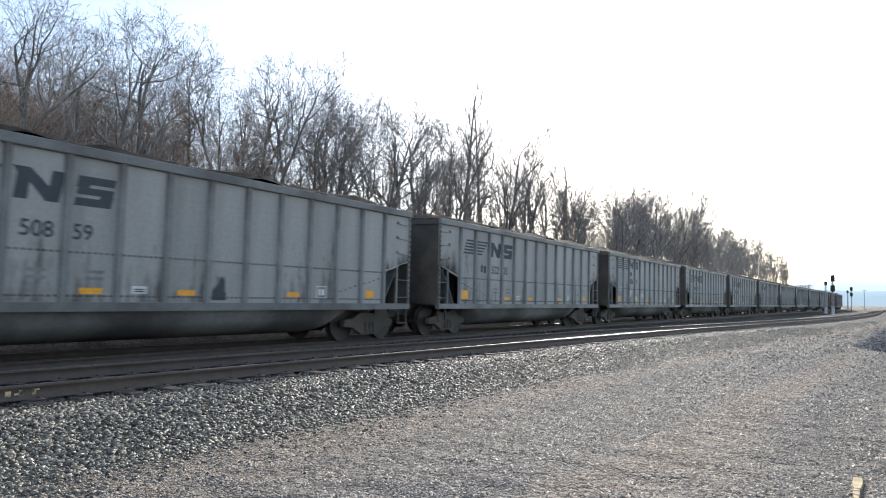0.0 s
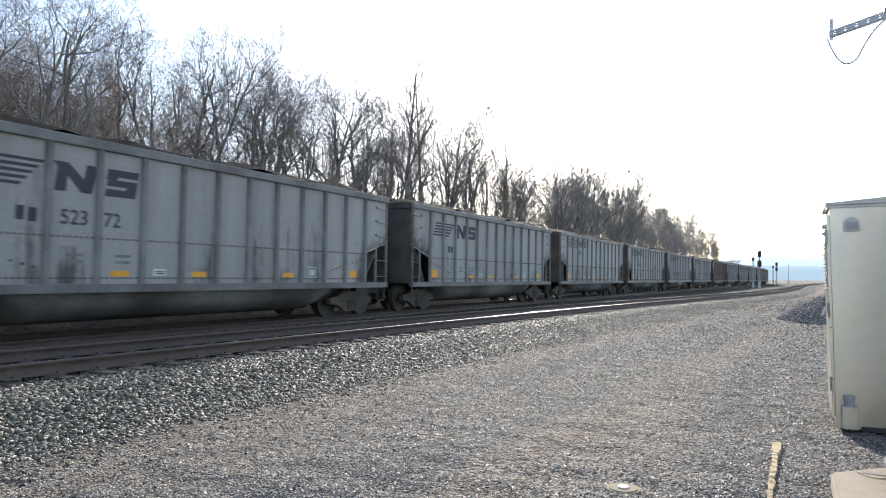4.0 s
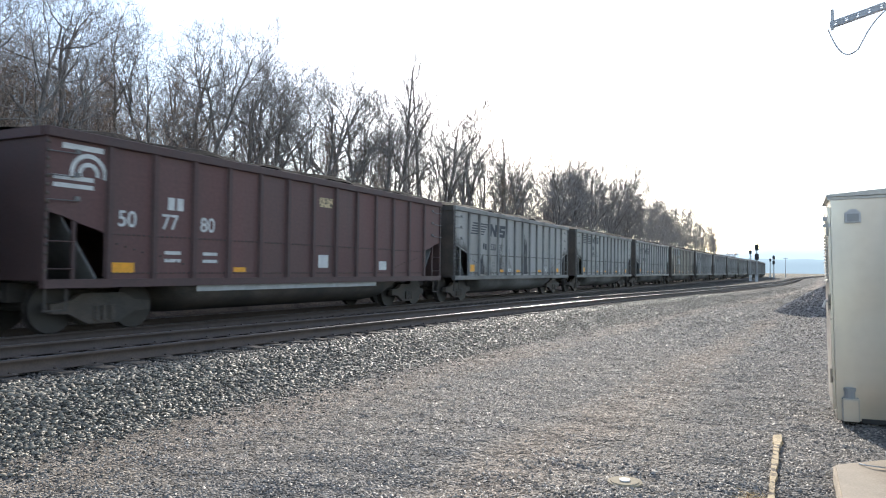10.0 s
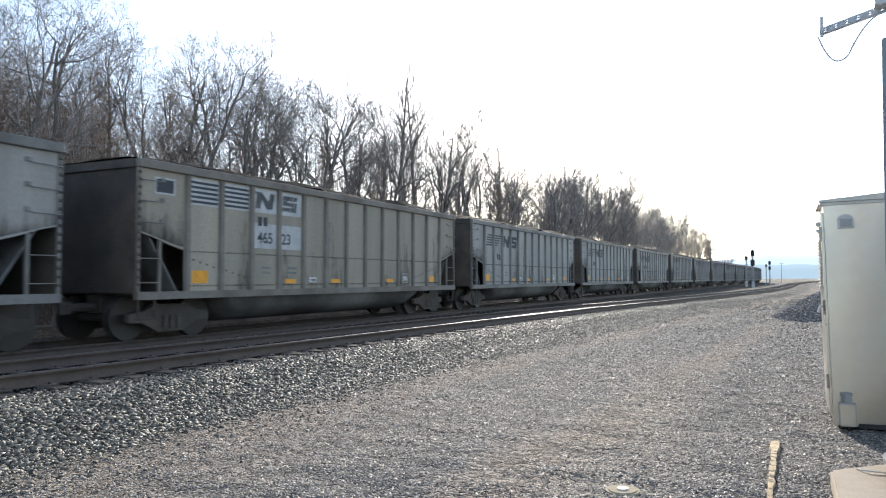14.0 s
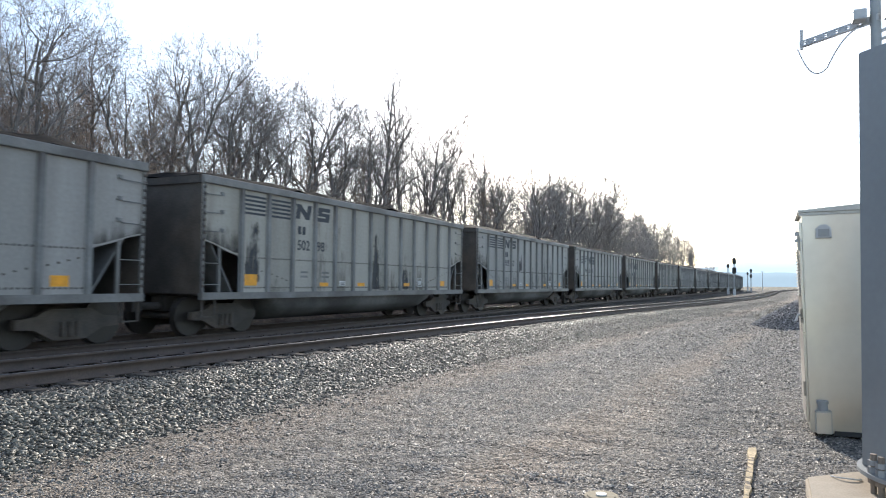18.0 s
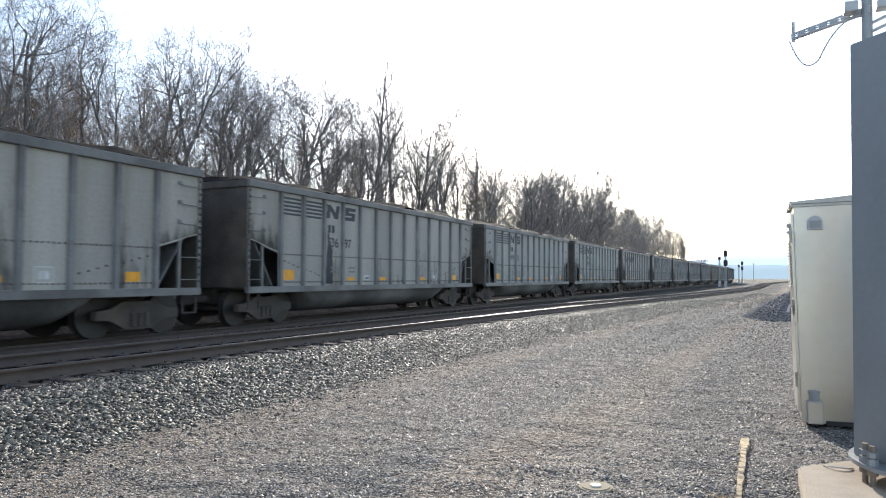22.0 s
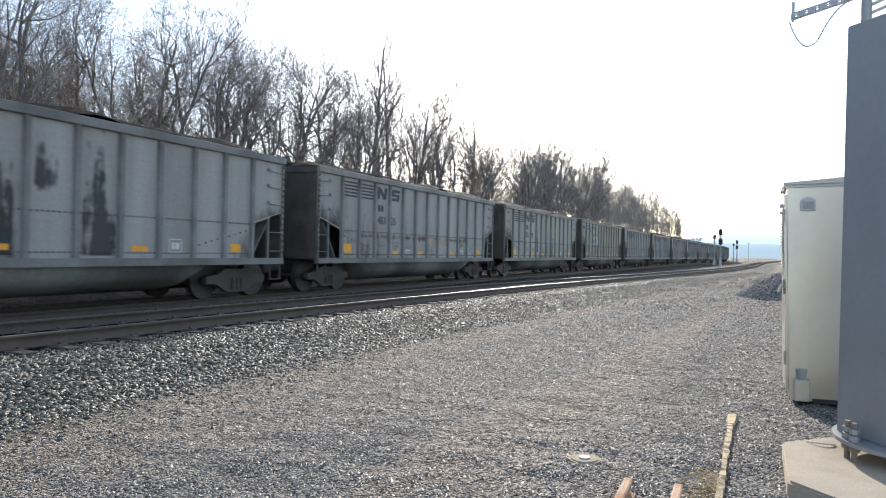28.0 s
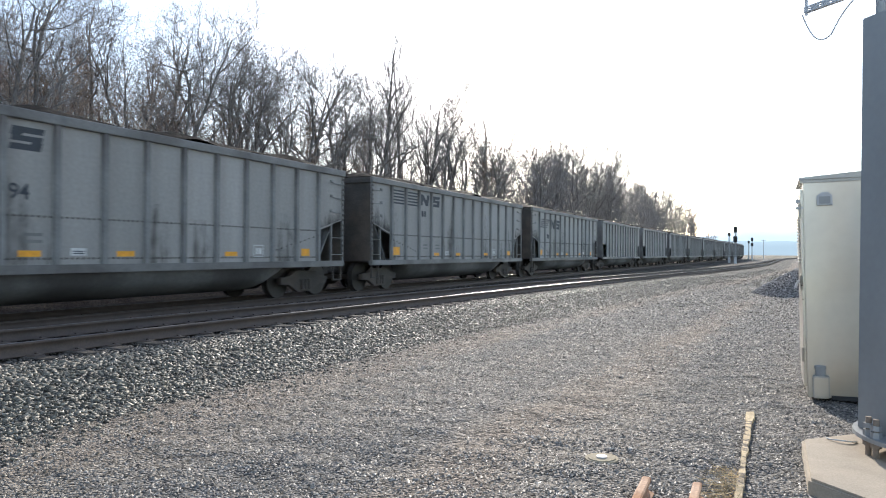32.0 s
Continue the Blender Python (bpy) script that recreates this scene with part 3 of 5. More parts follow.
# ---- the coal train ----
PITCH, SPEED, LEAD = 16.18, 15.65, 18.64
RIDE = 0.07     # the body rides this much higher on its trucks
HALF, POSTS, EDGES = 0.0, [], []


def measures(length):
    """Sets the car's half length and the lines of its posts."""
    global HALF, POSTS, EDGES
    HALF = length / 2
    POSTS = [-HALF + 1.28 + (length - 2.56) / 12 * k for k in range(13)]
    EDGES = [-HALF, *POSTS, HALF]


SILL0, SILL1, TOP0, TOP1 = 0.79, 0.95, 3.44, 3.62


def text_mesh(body, size, material):
    cu = bpy.data.curves.new("lettering", "FONT")
    cu.body, cu.size, cu.extrude, cu.align_x = body, size, 0.002, "LEFT"
    cu.offset = 0.012 * size
    ob = bpy.data.objects.new("lettering", cu)
    scene.collection.objects.link(ob)
    me = bpy.data.meshes.new_from_object(ob.evaluated_get(bpy.context.evaluated_depsgraph_get()))
    me.transform(Matrix(((0, 0, 1, 0), (1, 0, 0, 0), (0, 1, 0, 0), (0, 0, 0, 1))))
    me.materials.clear()
    me.materials.append(material)
    bpy.data.objects.remove(ob)
    bpy.data.curves.remove(cu)
    return me


def side_panel_mesh(width, material, cut):
    """One steel side sheet, drawn from its left edge at y = 0. cut: 0 whole, 1 cut away below at the left end, -1 at the right end."""
    bm = bmesh.new()
    z0, z1 = SILL1 - 0.01, TOP0 + 0.01
    if cut == 0:
        out = [(0, z0), (width, z0), (width, z1), (0, z1)]
    elif cut == 1:
        out = [(0.04, 2.14), (0.4, 2.06), (0.75, 1.94), (1.05, 1.86), (width - 0.03, 1.80), (width - 0.02, z0), (width, z0), (width, z1), (0, z1), (0, 2.15)]
    else:
        w = width
        out = [(0, z0), (0.02, z0), (0.03, 1.80), (w - 1.05, 1.86), (w - 0.75, 1.94), (w - 0.4, 2.06), (w - 0.04, 2.14), (w, 2.15), (w, z1), (0, z1)]
    prism(bm, out, "x", 1.475, 1.5)
    return to_mesh("side_panel", bm, material)


def gondola(paint, post_paint, chord_paint, tub_paint, kind, full=True, end_paint=None):
    """A high-sided coal gondola with bathtub floor. Its own space: y along the track, x = 1.57 the side toward the yard, z = 0 the rail's top."""
    car = new("coal_gondola")
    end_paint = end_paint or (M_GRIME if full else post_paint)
    # side sheets and posts toward the yard
    if full:
        whole = side_panel_mesh(EDGES[2] - EDGES[1], paint, 0)
        for k in range(14):
            me = whole if 0 < k < 13 else side_panel_mesh(1.28, paint, 1 if k == 0 else -1)
            part("side_panel", me, paint, car).location = (0, EDGES[k], 0)
        bm = bmesh.new()
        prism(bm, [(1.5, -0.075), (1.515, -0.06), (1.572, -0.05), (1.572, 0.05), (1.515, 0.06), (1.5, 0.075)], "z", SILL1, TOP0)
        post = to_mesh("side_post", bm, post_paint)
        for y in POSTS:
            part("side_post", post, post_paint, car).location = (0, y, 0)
    else:
        bm = bmesh.new()
        box(bm, 1.475, 1.5, EDGES[1], EDGES[13], SILL1 - 0.01, TOP0 + 0.01)
        for y0, y1 in ((EDGES[0], EDGES[1]), (EDGES[13], EDGES[14])):
            box(bm, 1.475, 1.5, y0, y1, 1.9, TOP0 + 0.01)
        part("side_wall", bm, paint, car)
        bm = bmesh.new()
        box(bm, 1.5, 1.572, -0.06, 0.06, SILL1, TOP0)
        post = to_mesh("side_post", bm, post_paint)
        for y in POSTS:
            part("side_post", post, post_paint, car).location = (0, y, 0)
    # the far side, with its posts
    bm = bmesh.new()
    box(bm, -1.5, -1.475, -HALF, HALF, SILL1, TOP0)
    for y in POSTS:
        box(bm, -1.572, -1.5, y - 0.06, y + 0.06, SILL1, TOP0)
    part("side_wall", bm, paint, car)
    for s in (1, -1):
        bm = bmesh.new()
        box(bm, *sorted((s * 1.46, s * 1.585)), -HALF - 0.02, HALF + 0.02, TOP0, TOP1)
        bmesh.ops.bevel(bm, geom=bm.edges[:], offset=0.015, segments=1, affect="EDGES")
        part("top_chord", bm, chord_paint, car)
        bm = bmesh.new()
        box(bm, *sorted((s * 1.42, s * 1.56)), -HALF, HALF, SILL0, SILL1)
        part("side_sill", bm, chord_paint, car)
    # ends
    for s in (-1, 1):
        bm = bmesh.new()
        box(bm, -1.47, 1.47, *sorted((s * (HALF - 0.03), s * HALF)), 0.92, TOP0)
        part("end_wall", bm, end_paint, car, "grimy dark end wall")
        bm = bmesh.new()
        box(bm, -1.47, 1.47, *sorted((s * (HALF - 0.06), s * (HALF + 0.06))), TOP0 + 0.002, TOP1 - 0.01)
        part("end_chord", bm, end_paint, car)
        bm = bmesh.new()
        prism(bm, [(s * (HALF - 0.12), 2.5), (s * (HALF - 1.15), 0.95), (s * (HALF - 1.12), 0.93), (s * (HALF - 0.08), 2.5)], "x", -1.44, 1.40)
        part("slope_sheet", bm, M_POST, car, "grimy sloping sheet behind the end cut-out")
        bm = bmesh.new()
        box(bm, 1.475, 1.53, *sorted((s * (HALF - 0.07), s * HALF)), SILL1, TOP0)
        part("corner_post", bm, chord_paint, car)
        bm = bmesh.new()
        bar(bm, (0, s * (HALF - 0.2), 0.62), (0, s * (HALF + 0.45), 0.62), 0.09, 8)
        box(bm, -0.12, 0.12, *sorted((s * (HALF + 0.38), s * (HALF + 0.64))), 0.5, 0.75)
        part("coupler", bm, M_GRIME, car)
        if full:
            bm = bmesh.new()
            box(bm, 1.44, 1.50, *sorted((s * (HALF - 0.62), s * (HALF - 0.56))), SILL1, 2.0)
            part("ladder_stile", bm, chord_paint, car)
            for z in (1.13, 1.62):
                bm = bmesh.new()
                bar(bm, (1.51, s * (HALF - 0.6), z), (1.51, s * (HALF - 0.03), z), 0.012, 5)
                part("rung", bm, chord_paint, car)
            for z in (2.35, 2.78, 3.2):
                bm = bmesh.new()
                pts = [(1.5, s * (HALF - 0.62), z + 0.05), (1.57, s * (HALF - 0.6), z), (1.57, s * (HALF - 0.03), z - 0.01), (1.5, s * (HALF - 0.03), z - 0.01)]
                for a, b in zip(pts, pts[1:]):
                    bar(bm, a, b, 0.011, 5)
                box(bm, 1.5, 1.525, *sorted((s * (HALF - 0.67), s * (HALF - 0.57))), z + 0.01, z + 0.09)
                part("grab_iron", bm, M_POST, car)
            bm = bmesh.new()
            box(bm, 1.46, 1.50, *sorted((s * (HALF - 0.5), s * (HALF - 0.04))), 0.38, 0.41)
            for yy in (0.06, 0.46):
                box(bm, 1.46, 1.50, *sorted((s * (HALF - yy - 0.03), s * (HALF - yy))), 0.38, SILL0)
            part("step", bm, M_GRIME, car)
    # floor and bathtub
    bm = bmesh.new()
    box(bm, -1.44, 1.44, -HALF + 0.3, HALF - 0.3, 0.86, 0.92)
    box(bm, -0.22, 0.22, -HALF + 0.2, HALF - 0.2, 0.5, 0.86)
    part("floor", bm, M_GRIME, car)
    bm = bmesh.new()
    rings = []
    for y, f in ((-4.7, 0.05), (-4.45, 0.6), (-4.1, 0.95), (-3.9, 1.0), (3.9, 1.0), (4.1, 0.95), (4.45, 0.6), (4.7, 0.05)):
        ring = []
        for k in range(11):
            a = math.pi * k / 10
            ring.append(bm.verts.new((1.43 * math.cos(a), y, 0.86 - 0.70 * f * math.sin(a) ** 0.7)))
        rings.append(ring)
    for a, b in zip(rings, rings[1:]):
        for k in range(10):
            bm.faces.new((a[k], a[k + 1], b[k + 1], b[k]))
    bm.faces.new(rings[0])
    bm.faces.new(rings[-1][::-1])
    part("bathtub", bm, tub_paint, car, "rounded grimy belly between the trucks", smooth=True)
    # coal
    rr = np.random.RandomState(kind)
    ny_, nx_ = 46, 9
    yy, xx = np.meshgrid(np.linspace(-HALF + 0.04, HALF - 0.04, ny_), np.linspace(-1.45, 1.45, nx_), indexing="ij")
    zz = TOP1 - 0.01 + 0.32 * np.clip(1 - (xx / 1.5) ** 2, 0, 1) * np.clip((HALF - np.abs(yy)) / 1.6, 0, 1) ** 0.6 + 0.10 * waves(xx, yy, 40 + kind, 2.2) + rr.uniform(-0.035, 0.035, xx.shape)
    idx = np.arange(ny_ * nx_).reshape(ny_, nx_)
    quads = np.stack([idx[:-1, :-1], idx[:-1, 1:], idx[1:, 1:], idx[1:, :-1]], -1).reshape(-1, 4)
    part("coal_load", raw_mesh("coal_load", np.stack([xx, yy, zz], -1).reshape(-1, 3), quads, M_COAL), M_COAL, car, "heaped black coal")
    # trucks
    for s in (-1, 1):
        bm = bmesh.new()
        box(bm, -1.0, 1.0, -0.2, 0.2, 0.42, 0.62)
        truck = part("truck", bm, M_GRIME, car)
        truck.location = (0, s * 6.0, -RIDE)
        for sx_ in (-1, 1):
            bm = bmesh.new()
            x0, x1 = sorted((sx_ * 0.94, sx_ * 1.08))
            for out in ([(-1.08, 0.56), (-1.08, 0.38), (-0.72, 0.36), (-0.34, 0.16), (0.34, 0.16), (0.72, 0.36), (1.08, 0.38), (1.08, 0.56), (0.7, 0.6), (0.45, 0.74), (-0.45, 0.74), (-0.7, 0.6)],):
                prism(bm, out, "x", x0, x1)
            for yy_ in (-0.16, 0, 0.16):
                bar(bm, (sx_ * 1.1, yy_, 0.22), (sx_ * 1.1, yy_, 0.5), 0.06, 6)
            part("side_frame", bm, M_GRIME, truck)
            for yy_ in (-0.89, 0.89):
                bm = bmesh.new()
                bar(bm, (sx_ * 0.70, yy_, 0.457), (sx_ * 0.82, yy_, 0.457), 0.457, 20)
                bar(bm, (sx_ * 0.66, yy_, 0.457), (sx_ * 0.70, yy_, 0.457), 0.48, 20)
                bar(bm, (sx_ * 0.82, yy_, 0.457), (sx_ * 1.02, yy_, 0.457), 0.1, 8)
                part("wheel", bm, M_WHEEL, truck)
        for yy_ in (-0.89, 0.89):
            bm = bmesh.new()
            bar(bm, (-0.7, yy_, 0.457), (0.7, yy_, 0.457), 0.08, 8)
            part("axle", bm, M_GRIME, truck)
    if full:
        v, f = [], []
        cq = np.array(((0, 1, 3, 2), (4, 6, 7, 5), (0, 4, 5, 1), (2, 3, 7, 6), (0, 2, 6, 4), (1, 5, 7, 3)))
        spots = []
        for k in range(1, 13):
            w = EDGES[k + 1] - EDGES[k]
            for q in range(8):
                y = EDGES[k] + 0.11 + (w - 0.22) * q / 7
                spots += [(y, 1.80), (y, 1.06)]
        for k, dz in ((1, 0), (2, -0.22), (12, 0), (11, -0.22)):
            for q in range(4):
                u = q if k < 5 else 3 - q
                spots.append((EDGES[k] + 0.2 + 0.2 * q, 1.62 + dz - 0.05 * u))
        for s in (-1, 1):
            for q in range(16):
                spots.append((s * (HALF - 0.035), 1.1 + 0.15 * q))
        for y, z in spots:
            x0 = 1.5 if abs(y) < HALF - 0.1 else 1.53
            base = 8 * len(v)
            r = 0.018 if x0 == 1.5 else 0.03
            v.append([(x0 + a, y + b, z + c) for a in (-0.002, 0.014) for b in (-r, r) for c in (-r, r)])
            f.append(cq + base)
        ob = part("rivets", raw_mesh("rivets", np.array(v).reshape(-1, 3), np.concatenate(f), M_GRIME), M_GRIME, car, "rows of dark rivet heads")
        tagged(ob, kind="stuff")
    return car


def flat(car, name, outline, material, label="", x=1.501, thick=0.003):
    """A painted or stuck-on flat shape on the side sheets; outline of (y, z)."""
    bm = bmesh.new()
    prism(bm, outline, "x", x, x + thick)
    return part(name, bm, material, car, label)


def rect(y0, y1, z0, z1, lean=0.0):
    return [(y0, z0), (y1, z0), (y1 + lean, z1), (y0 + lean, z1)]


_words = {}


def words(car, body, size, y, z, material):
    key = (body, size, material.name)
    if key not in _words:
        _words[key] = text_mesh(body, size, material)
    ob = part("lettering", _words[key], material, car, "painted car number")
    ob.location = (1.503, y, z)
    return ob


def emblem(car, y, z, h, w, material, winged):
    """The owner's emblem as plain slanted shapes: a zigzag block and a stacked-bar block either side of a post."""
    n = 0.30 * w
    flat(car, "emblem", [(y, z), (y + n, z), (y + n + 0.03, z + 0.55 * h), (y + w - n, z), (y + w, z), (y + w + 0.1, z + h), (y + w - n + 0.1, z + h), (y + w - n + 0.05, z + 0.48 * h), (y + n + 0.04, z + h), (y - 0.02, z + h), (y + 0.05, z + 0.8 * h)], material, "dark emblem block")
    y2 = EDGES[4] + 0.12
    for z0, z1, a, b in ((0, 0.27, 0, 0.92), (0.27, 0.38, 0.62, 0.96), (0.38, 0.62, 0.05, 0.96), (0.62, 0.73, 0.03, 0.36), (0.73, 1.0, 0.06, 1.0)):
        flat(car, "emblem_bar", rect(y2 + a * w, y2 + b * w, z + z0 * h, z + z1 * h, 0.03), material)


def yellow_marks(car, rnd):
    z = SILL1 + 0.14
    flat(car, "reflector", rect(EDGES[1] + 0.16, EDGES[1] + 0.62, z + 0.02, z + 0.30), M_YELLOW, "orange-yellow reflective square")
    for k, w, h in ((4, 0.42, 0.11), (6, 0.42, 0.11), (9, 0.42, 0.11)):
        flat(car, "reflector", rect(EDGES[k] + 0.3, EDGES[k] + 0.3 + w, z, z + h), M_YELLOW, "orange-yellow reflective strip")
    flat(car, "reflector", rect(EDGES[12] + 0.25, EDGES[12] + 0.62, z, z + 0.2), M_YELLOW, "orange-yellow reflective square")
    flat(car, "placard", rect(EDGES[5] + 0.3, EDGES[5] + 0.62, z + 0.02, z + 0.16), M_WHITE, "small white notice")
    for z0 in (0.05, 0.09):
        flat(car, "print_bar", rect(EDGES[5] + 0.34, EDGES[5] + 0.58, z + z0, z + z0 + 0.02), M_BLACK, x=1.5045)
    y0 = EDGES[10] + 0.3
    for o in (rect(y0, y0 + 0.38, z - 0.02, z), rect(y0, y0 + 0.38, z + 0.26, z + 0.28), rect(y0, y0 + 0.02, z, z + 0.26), rect(y0 + 0.36, y0 + 0.38, z, z + 0.26)):
        flat(car, "stencil_frame", o, M_WHITE)
    for a in (0.08, 0.2):
        flat(car, "stencil_mark", rect(y0 + a, y0 + a + 0.1, z + 0.05, z + 0.2), M_WHITE)
    for k, w in ((3, 0.32), (4, 0.34)):
        for zz in (0.36, 0.24):
            flat(car, "print_bar", rect(EDGES[k] + 0.4, EDGES[k] + 0.4 + w, z + zz, z + zz + 0.055), M_POST)


def smudge(car, name, y0, y1, low, high, strength, material, label):
    """A stain on the side sheet, as a fine grid; low(y) and high(y) bound it, strength(u, v) tells how thick it lies."""
    nu, nv = 9, 14
    u, v = np.meshgrid(np.linspace(0, 1, nu), np.linspace(0, 1, nv))
    y = y0 + (y1 - y0) * u
    lo, hi = np.vectorize(low)(y), np.vectorize(high)(y)
    V = np.stack([np.full_like(y, 1.5022), y, lo + (hi - lo) * v], -1).reshape(-1, 3)
    idx = np.arange(nu * nv).reshape(nv, nu)
    me = raw_mesh(name, V, np.stack([idx[:-1, :-1], idx[:-1, 1:], idx[1:, 1:], idx[1:, :-1]], -1).reshape(-1, 4), material)
    at = me.attributes.new("strength", "FLOAT", "POINT")
    at.data.foreach_set("value", strength(u, v).astype(np.float32).ravel())
    part(name, me, material, car, label)


def stain(car, k, rnd, top, low, width):
    """Black run-down stain on the side sheet of panel k."""
    y0 = EDGES[k] + 0.09
    y1 = min(y0 + width, EDGES[k + 1] - 0.08)
    lean = rnd.uniform(-0.15, 0.15)
    smudge(car, "stain", y0, y1, lambda y: low, lambda y: top, lambda u, v: 0.95 - 0.62 * v ** 1.5 - 0.75 * np.abs(2 * (u + lean * (v - 0.5)) - 1) ** 3 - (1.0 if low > 1.2 else 0.0) * np.clip(1 - v / 0.3, 0, 1), M_STAIN, "black ragged run-down stain")


def soot(car, rnd):
    """Brown soot above the cut-away ends and grime runs between some posts."""
    def cut(d):
        return 2.17 - 0.30 * min(1.0, max(0.0, d / 1.1))
    smudge(car, "soot", EDGES[0] + 0.06, EDGES[1] - 0.08, lambda y: cut(y - EDGES[0]) + 0.02, lambda y: cut(y - EDGES[0]) + 0.75, lambda u, v: 1.1 - 0.9 * v ** 0.7 + 0.1 * u, M_SOOT, "brown soot above the end slope")
    smudge(car, "soot", EDGES[-2] + 0.08, EDGES[-1] - 0.06, lambda y: cut(EDGES[-1] - y) + 0.02, lambda y: cut(EDGES[-1] - y) + 0.6, lambda u, v: 0.95 - 0.9 * v ** 0.7 + 0.1 * (1 - u), M_SOOT, "brown soot above the end slope")
    for k in rnd.sample(range(1, 13), 7):
        top = rnd.uniform(1.6, 3.3)
        side = rnd.choice((0.0, 1.0, 0.5))
        smudge(car, "grime", EDGES[k] + 0.08, EDGES[k + 1] - 0.08, lambda y: SILL1 + 0.005, lambda y: top, lambda u, v: 0.86 - 0.4 * v - 0.45 * np.abs(u - side), M_SOOT, "faint brown grime runs")


def patch(car, y, z, ry, rz, material, name="rust_patch", label="round brown rust patch", x=1.5012):
    o = [(y + ry * math.cos(a) * (1 + 0.12 * math.sin(3 * a + y)), z + rz * math.sin(a) * (1 + 0.1 * math.cos(2 * a + y))) for a in [2 * math.pi * q / 14 for q in range(14)]]
    flat(car, name, o, material, label, x, 0.0018)


def letter_winged(car, num):
    """Slanted wing stripes and emblem, with the number below."""
    for q in range(5):
        z = 2.62 + 0.105 * q
        flat(car, "wing_stripe", [(EDGES[1] + 0.22 + 0.05 * q, z), (EDGES[2] - 0.09, z), (EDGES[2] - 0.09, z + 0.055), (EDGES[1] + 0.25 + 0.05 * q, z + 0.055)], M_BLACK)
        flat(car, "wing_stripe", [(EDGES[2] + 0.09, z), (EDGES[2] + 0.5 + 0.1 * q, z), (EDGES[2] + 0.53 + 0.1 * q, z + 0.055), (EDGES[2] + 0.09, z + 0.055)], M_BLACK)
    emblem(car, EDGES[3] + 0.12, 2.60, 0.52, 0.74, M_BLACK, True)
    flat(car, "print_bar", rect(EDGES[2] + 0.45, EDGES[2] + 0.6, 2.04, 2.28), M_BLACK)
    flat(car, "print_bar", rect(EDGES[2] + 0.66, EDGES[2] + 0.82, 2.02, 2.26), M_BLACK)
    if num:
        words(car, num[0], 0.38, EDGES[3] + 0.24, 2.02, M_BLACK)
        words(car, num[1], 0.38, EDGES[4] + 0.12, 2.02, M_BLACK)


def letter_boxed(car, num, patched=False):
    """Level stripes at the top of two panels, the emblem in the next two, number below."""
    for k in (1, 2):
        for q in range(5):
            z = 2.86 + 0.105 * q
            flat(car, "stripe", rect(EDGES[k] + 0.1, EDGES[k + 1] - 0.1, z, z + 0.055), M_BLACK, x=1.503)
        if patched:
            flat(car, "white_field", rect(EDGES[k] + 0.08, EDGES[k + 1] - 0.08, 2.82, 3.4), M_FADED, "pale repainted field")
    if patched:
        for k in (3, 4):
            flat(car, "white_field", rect(EDGES[k] + 0.08, EDGES[k + 1] - 0.08, 1.95, 2.56), M_FADED, "pale repainted field")
            flat(car, "white_field", rect(EDGES[k] + 0.08, EDGES[k + 1] - 0.08, 2.82, 3.4), M_FADED, "pale repainted field")
    emblem(car, EDGES[3] + 0.14, 2.92, 0.40, 0.62, M_BLACK, False)
    flat(car, "print_bar", rect(EDGES[3] + 0.24, EDGES[3] + 0.38, 2.50, 2.72), M_BLACK, x=1.505)
    flat(car, "print_bar", rect(EDGES[3] + 0.44, EDGES[3] + 0.58, 2.50, 2.72), M_BLACK, x=1.505)
    if num:
        words(car, num[0], 0.38, EDGES[3] + 0.22, 2.08, M_BLACK).location.x = 1.507
        words(car, num[1], 0.38, EDGES[4] + 0.12, 2.08, M_BLACK).location.x = 1.507


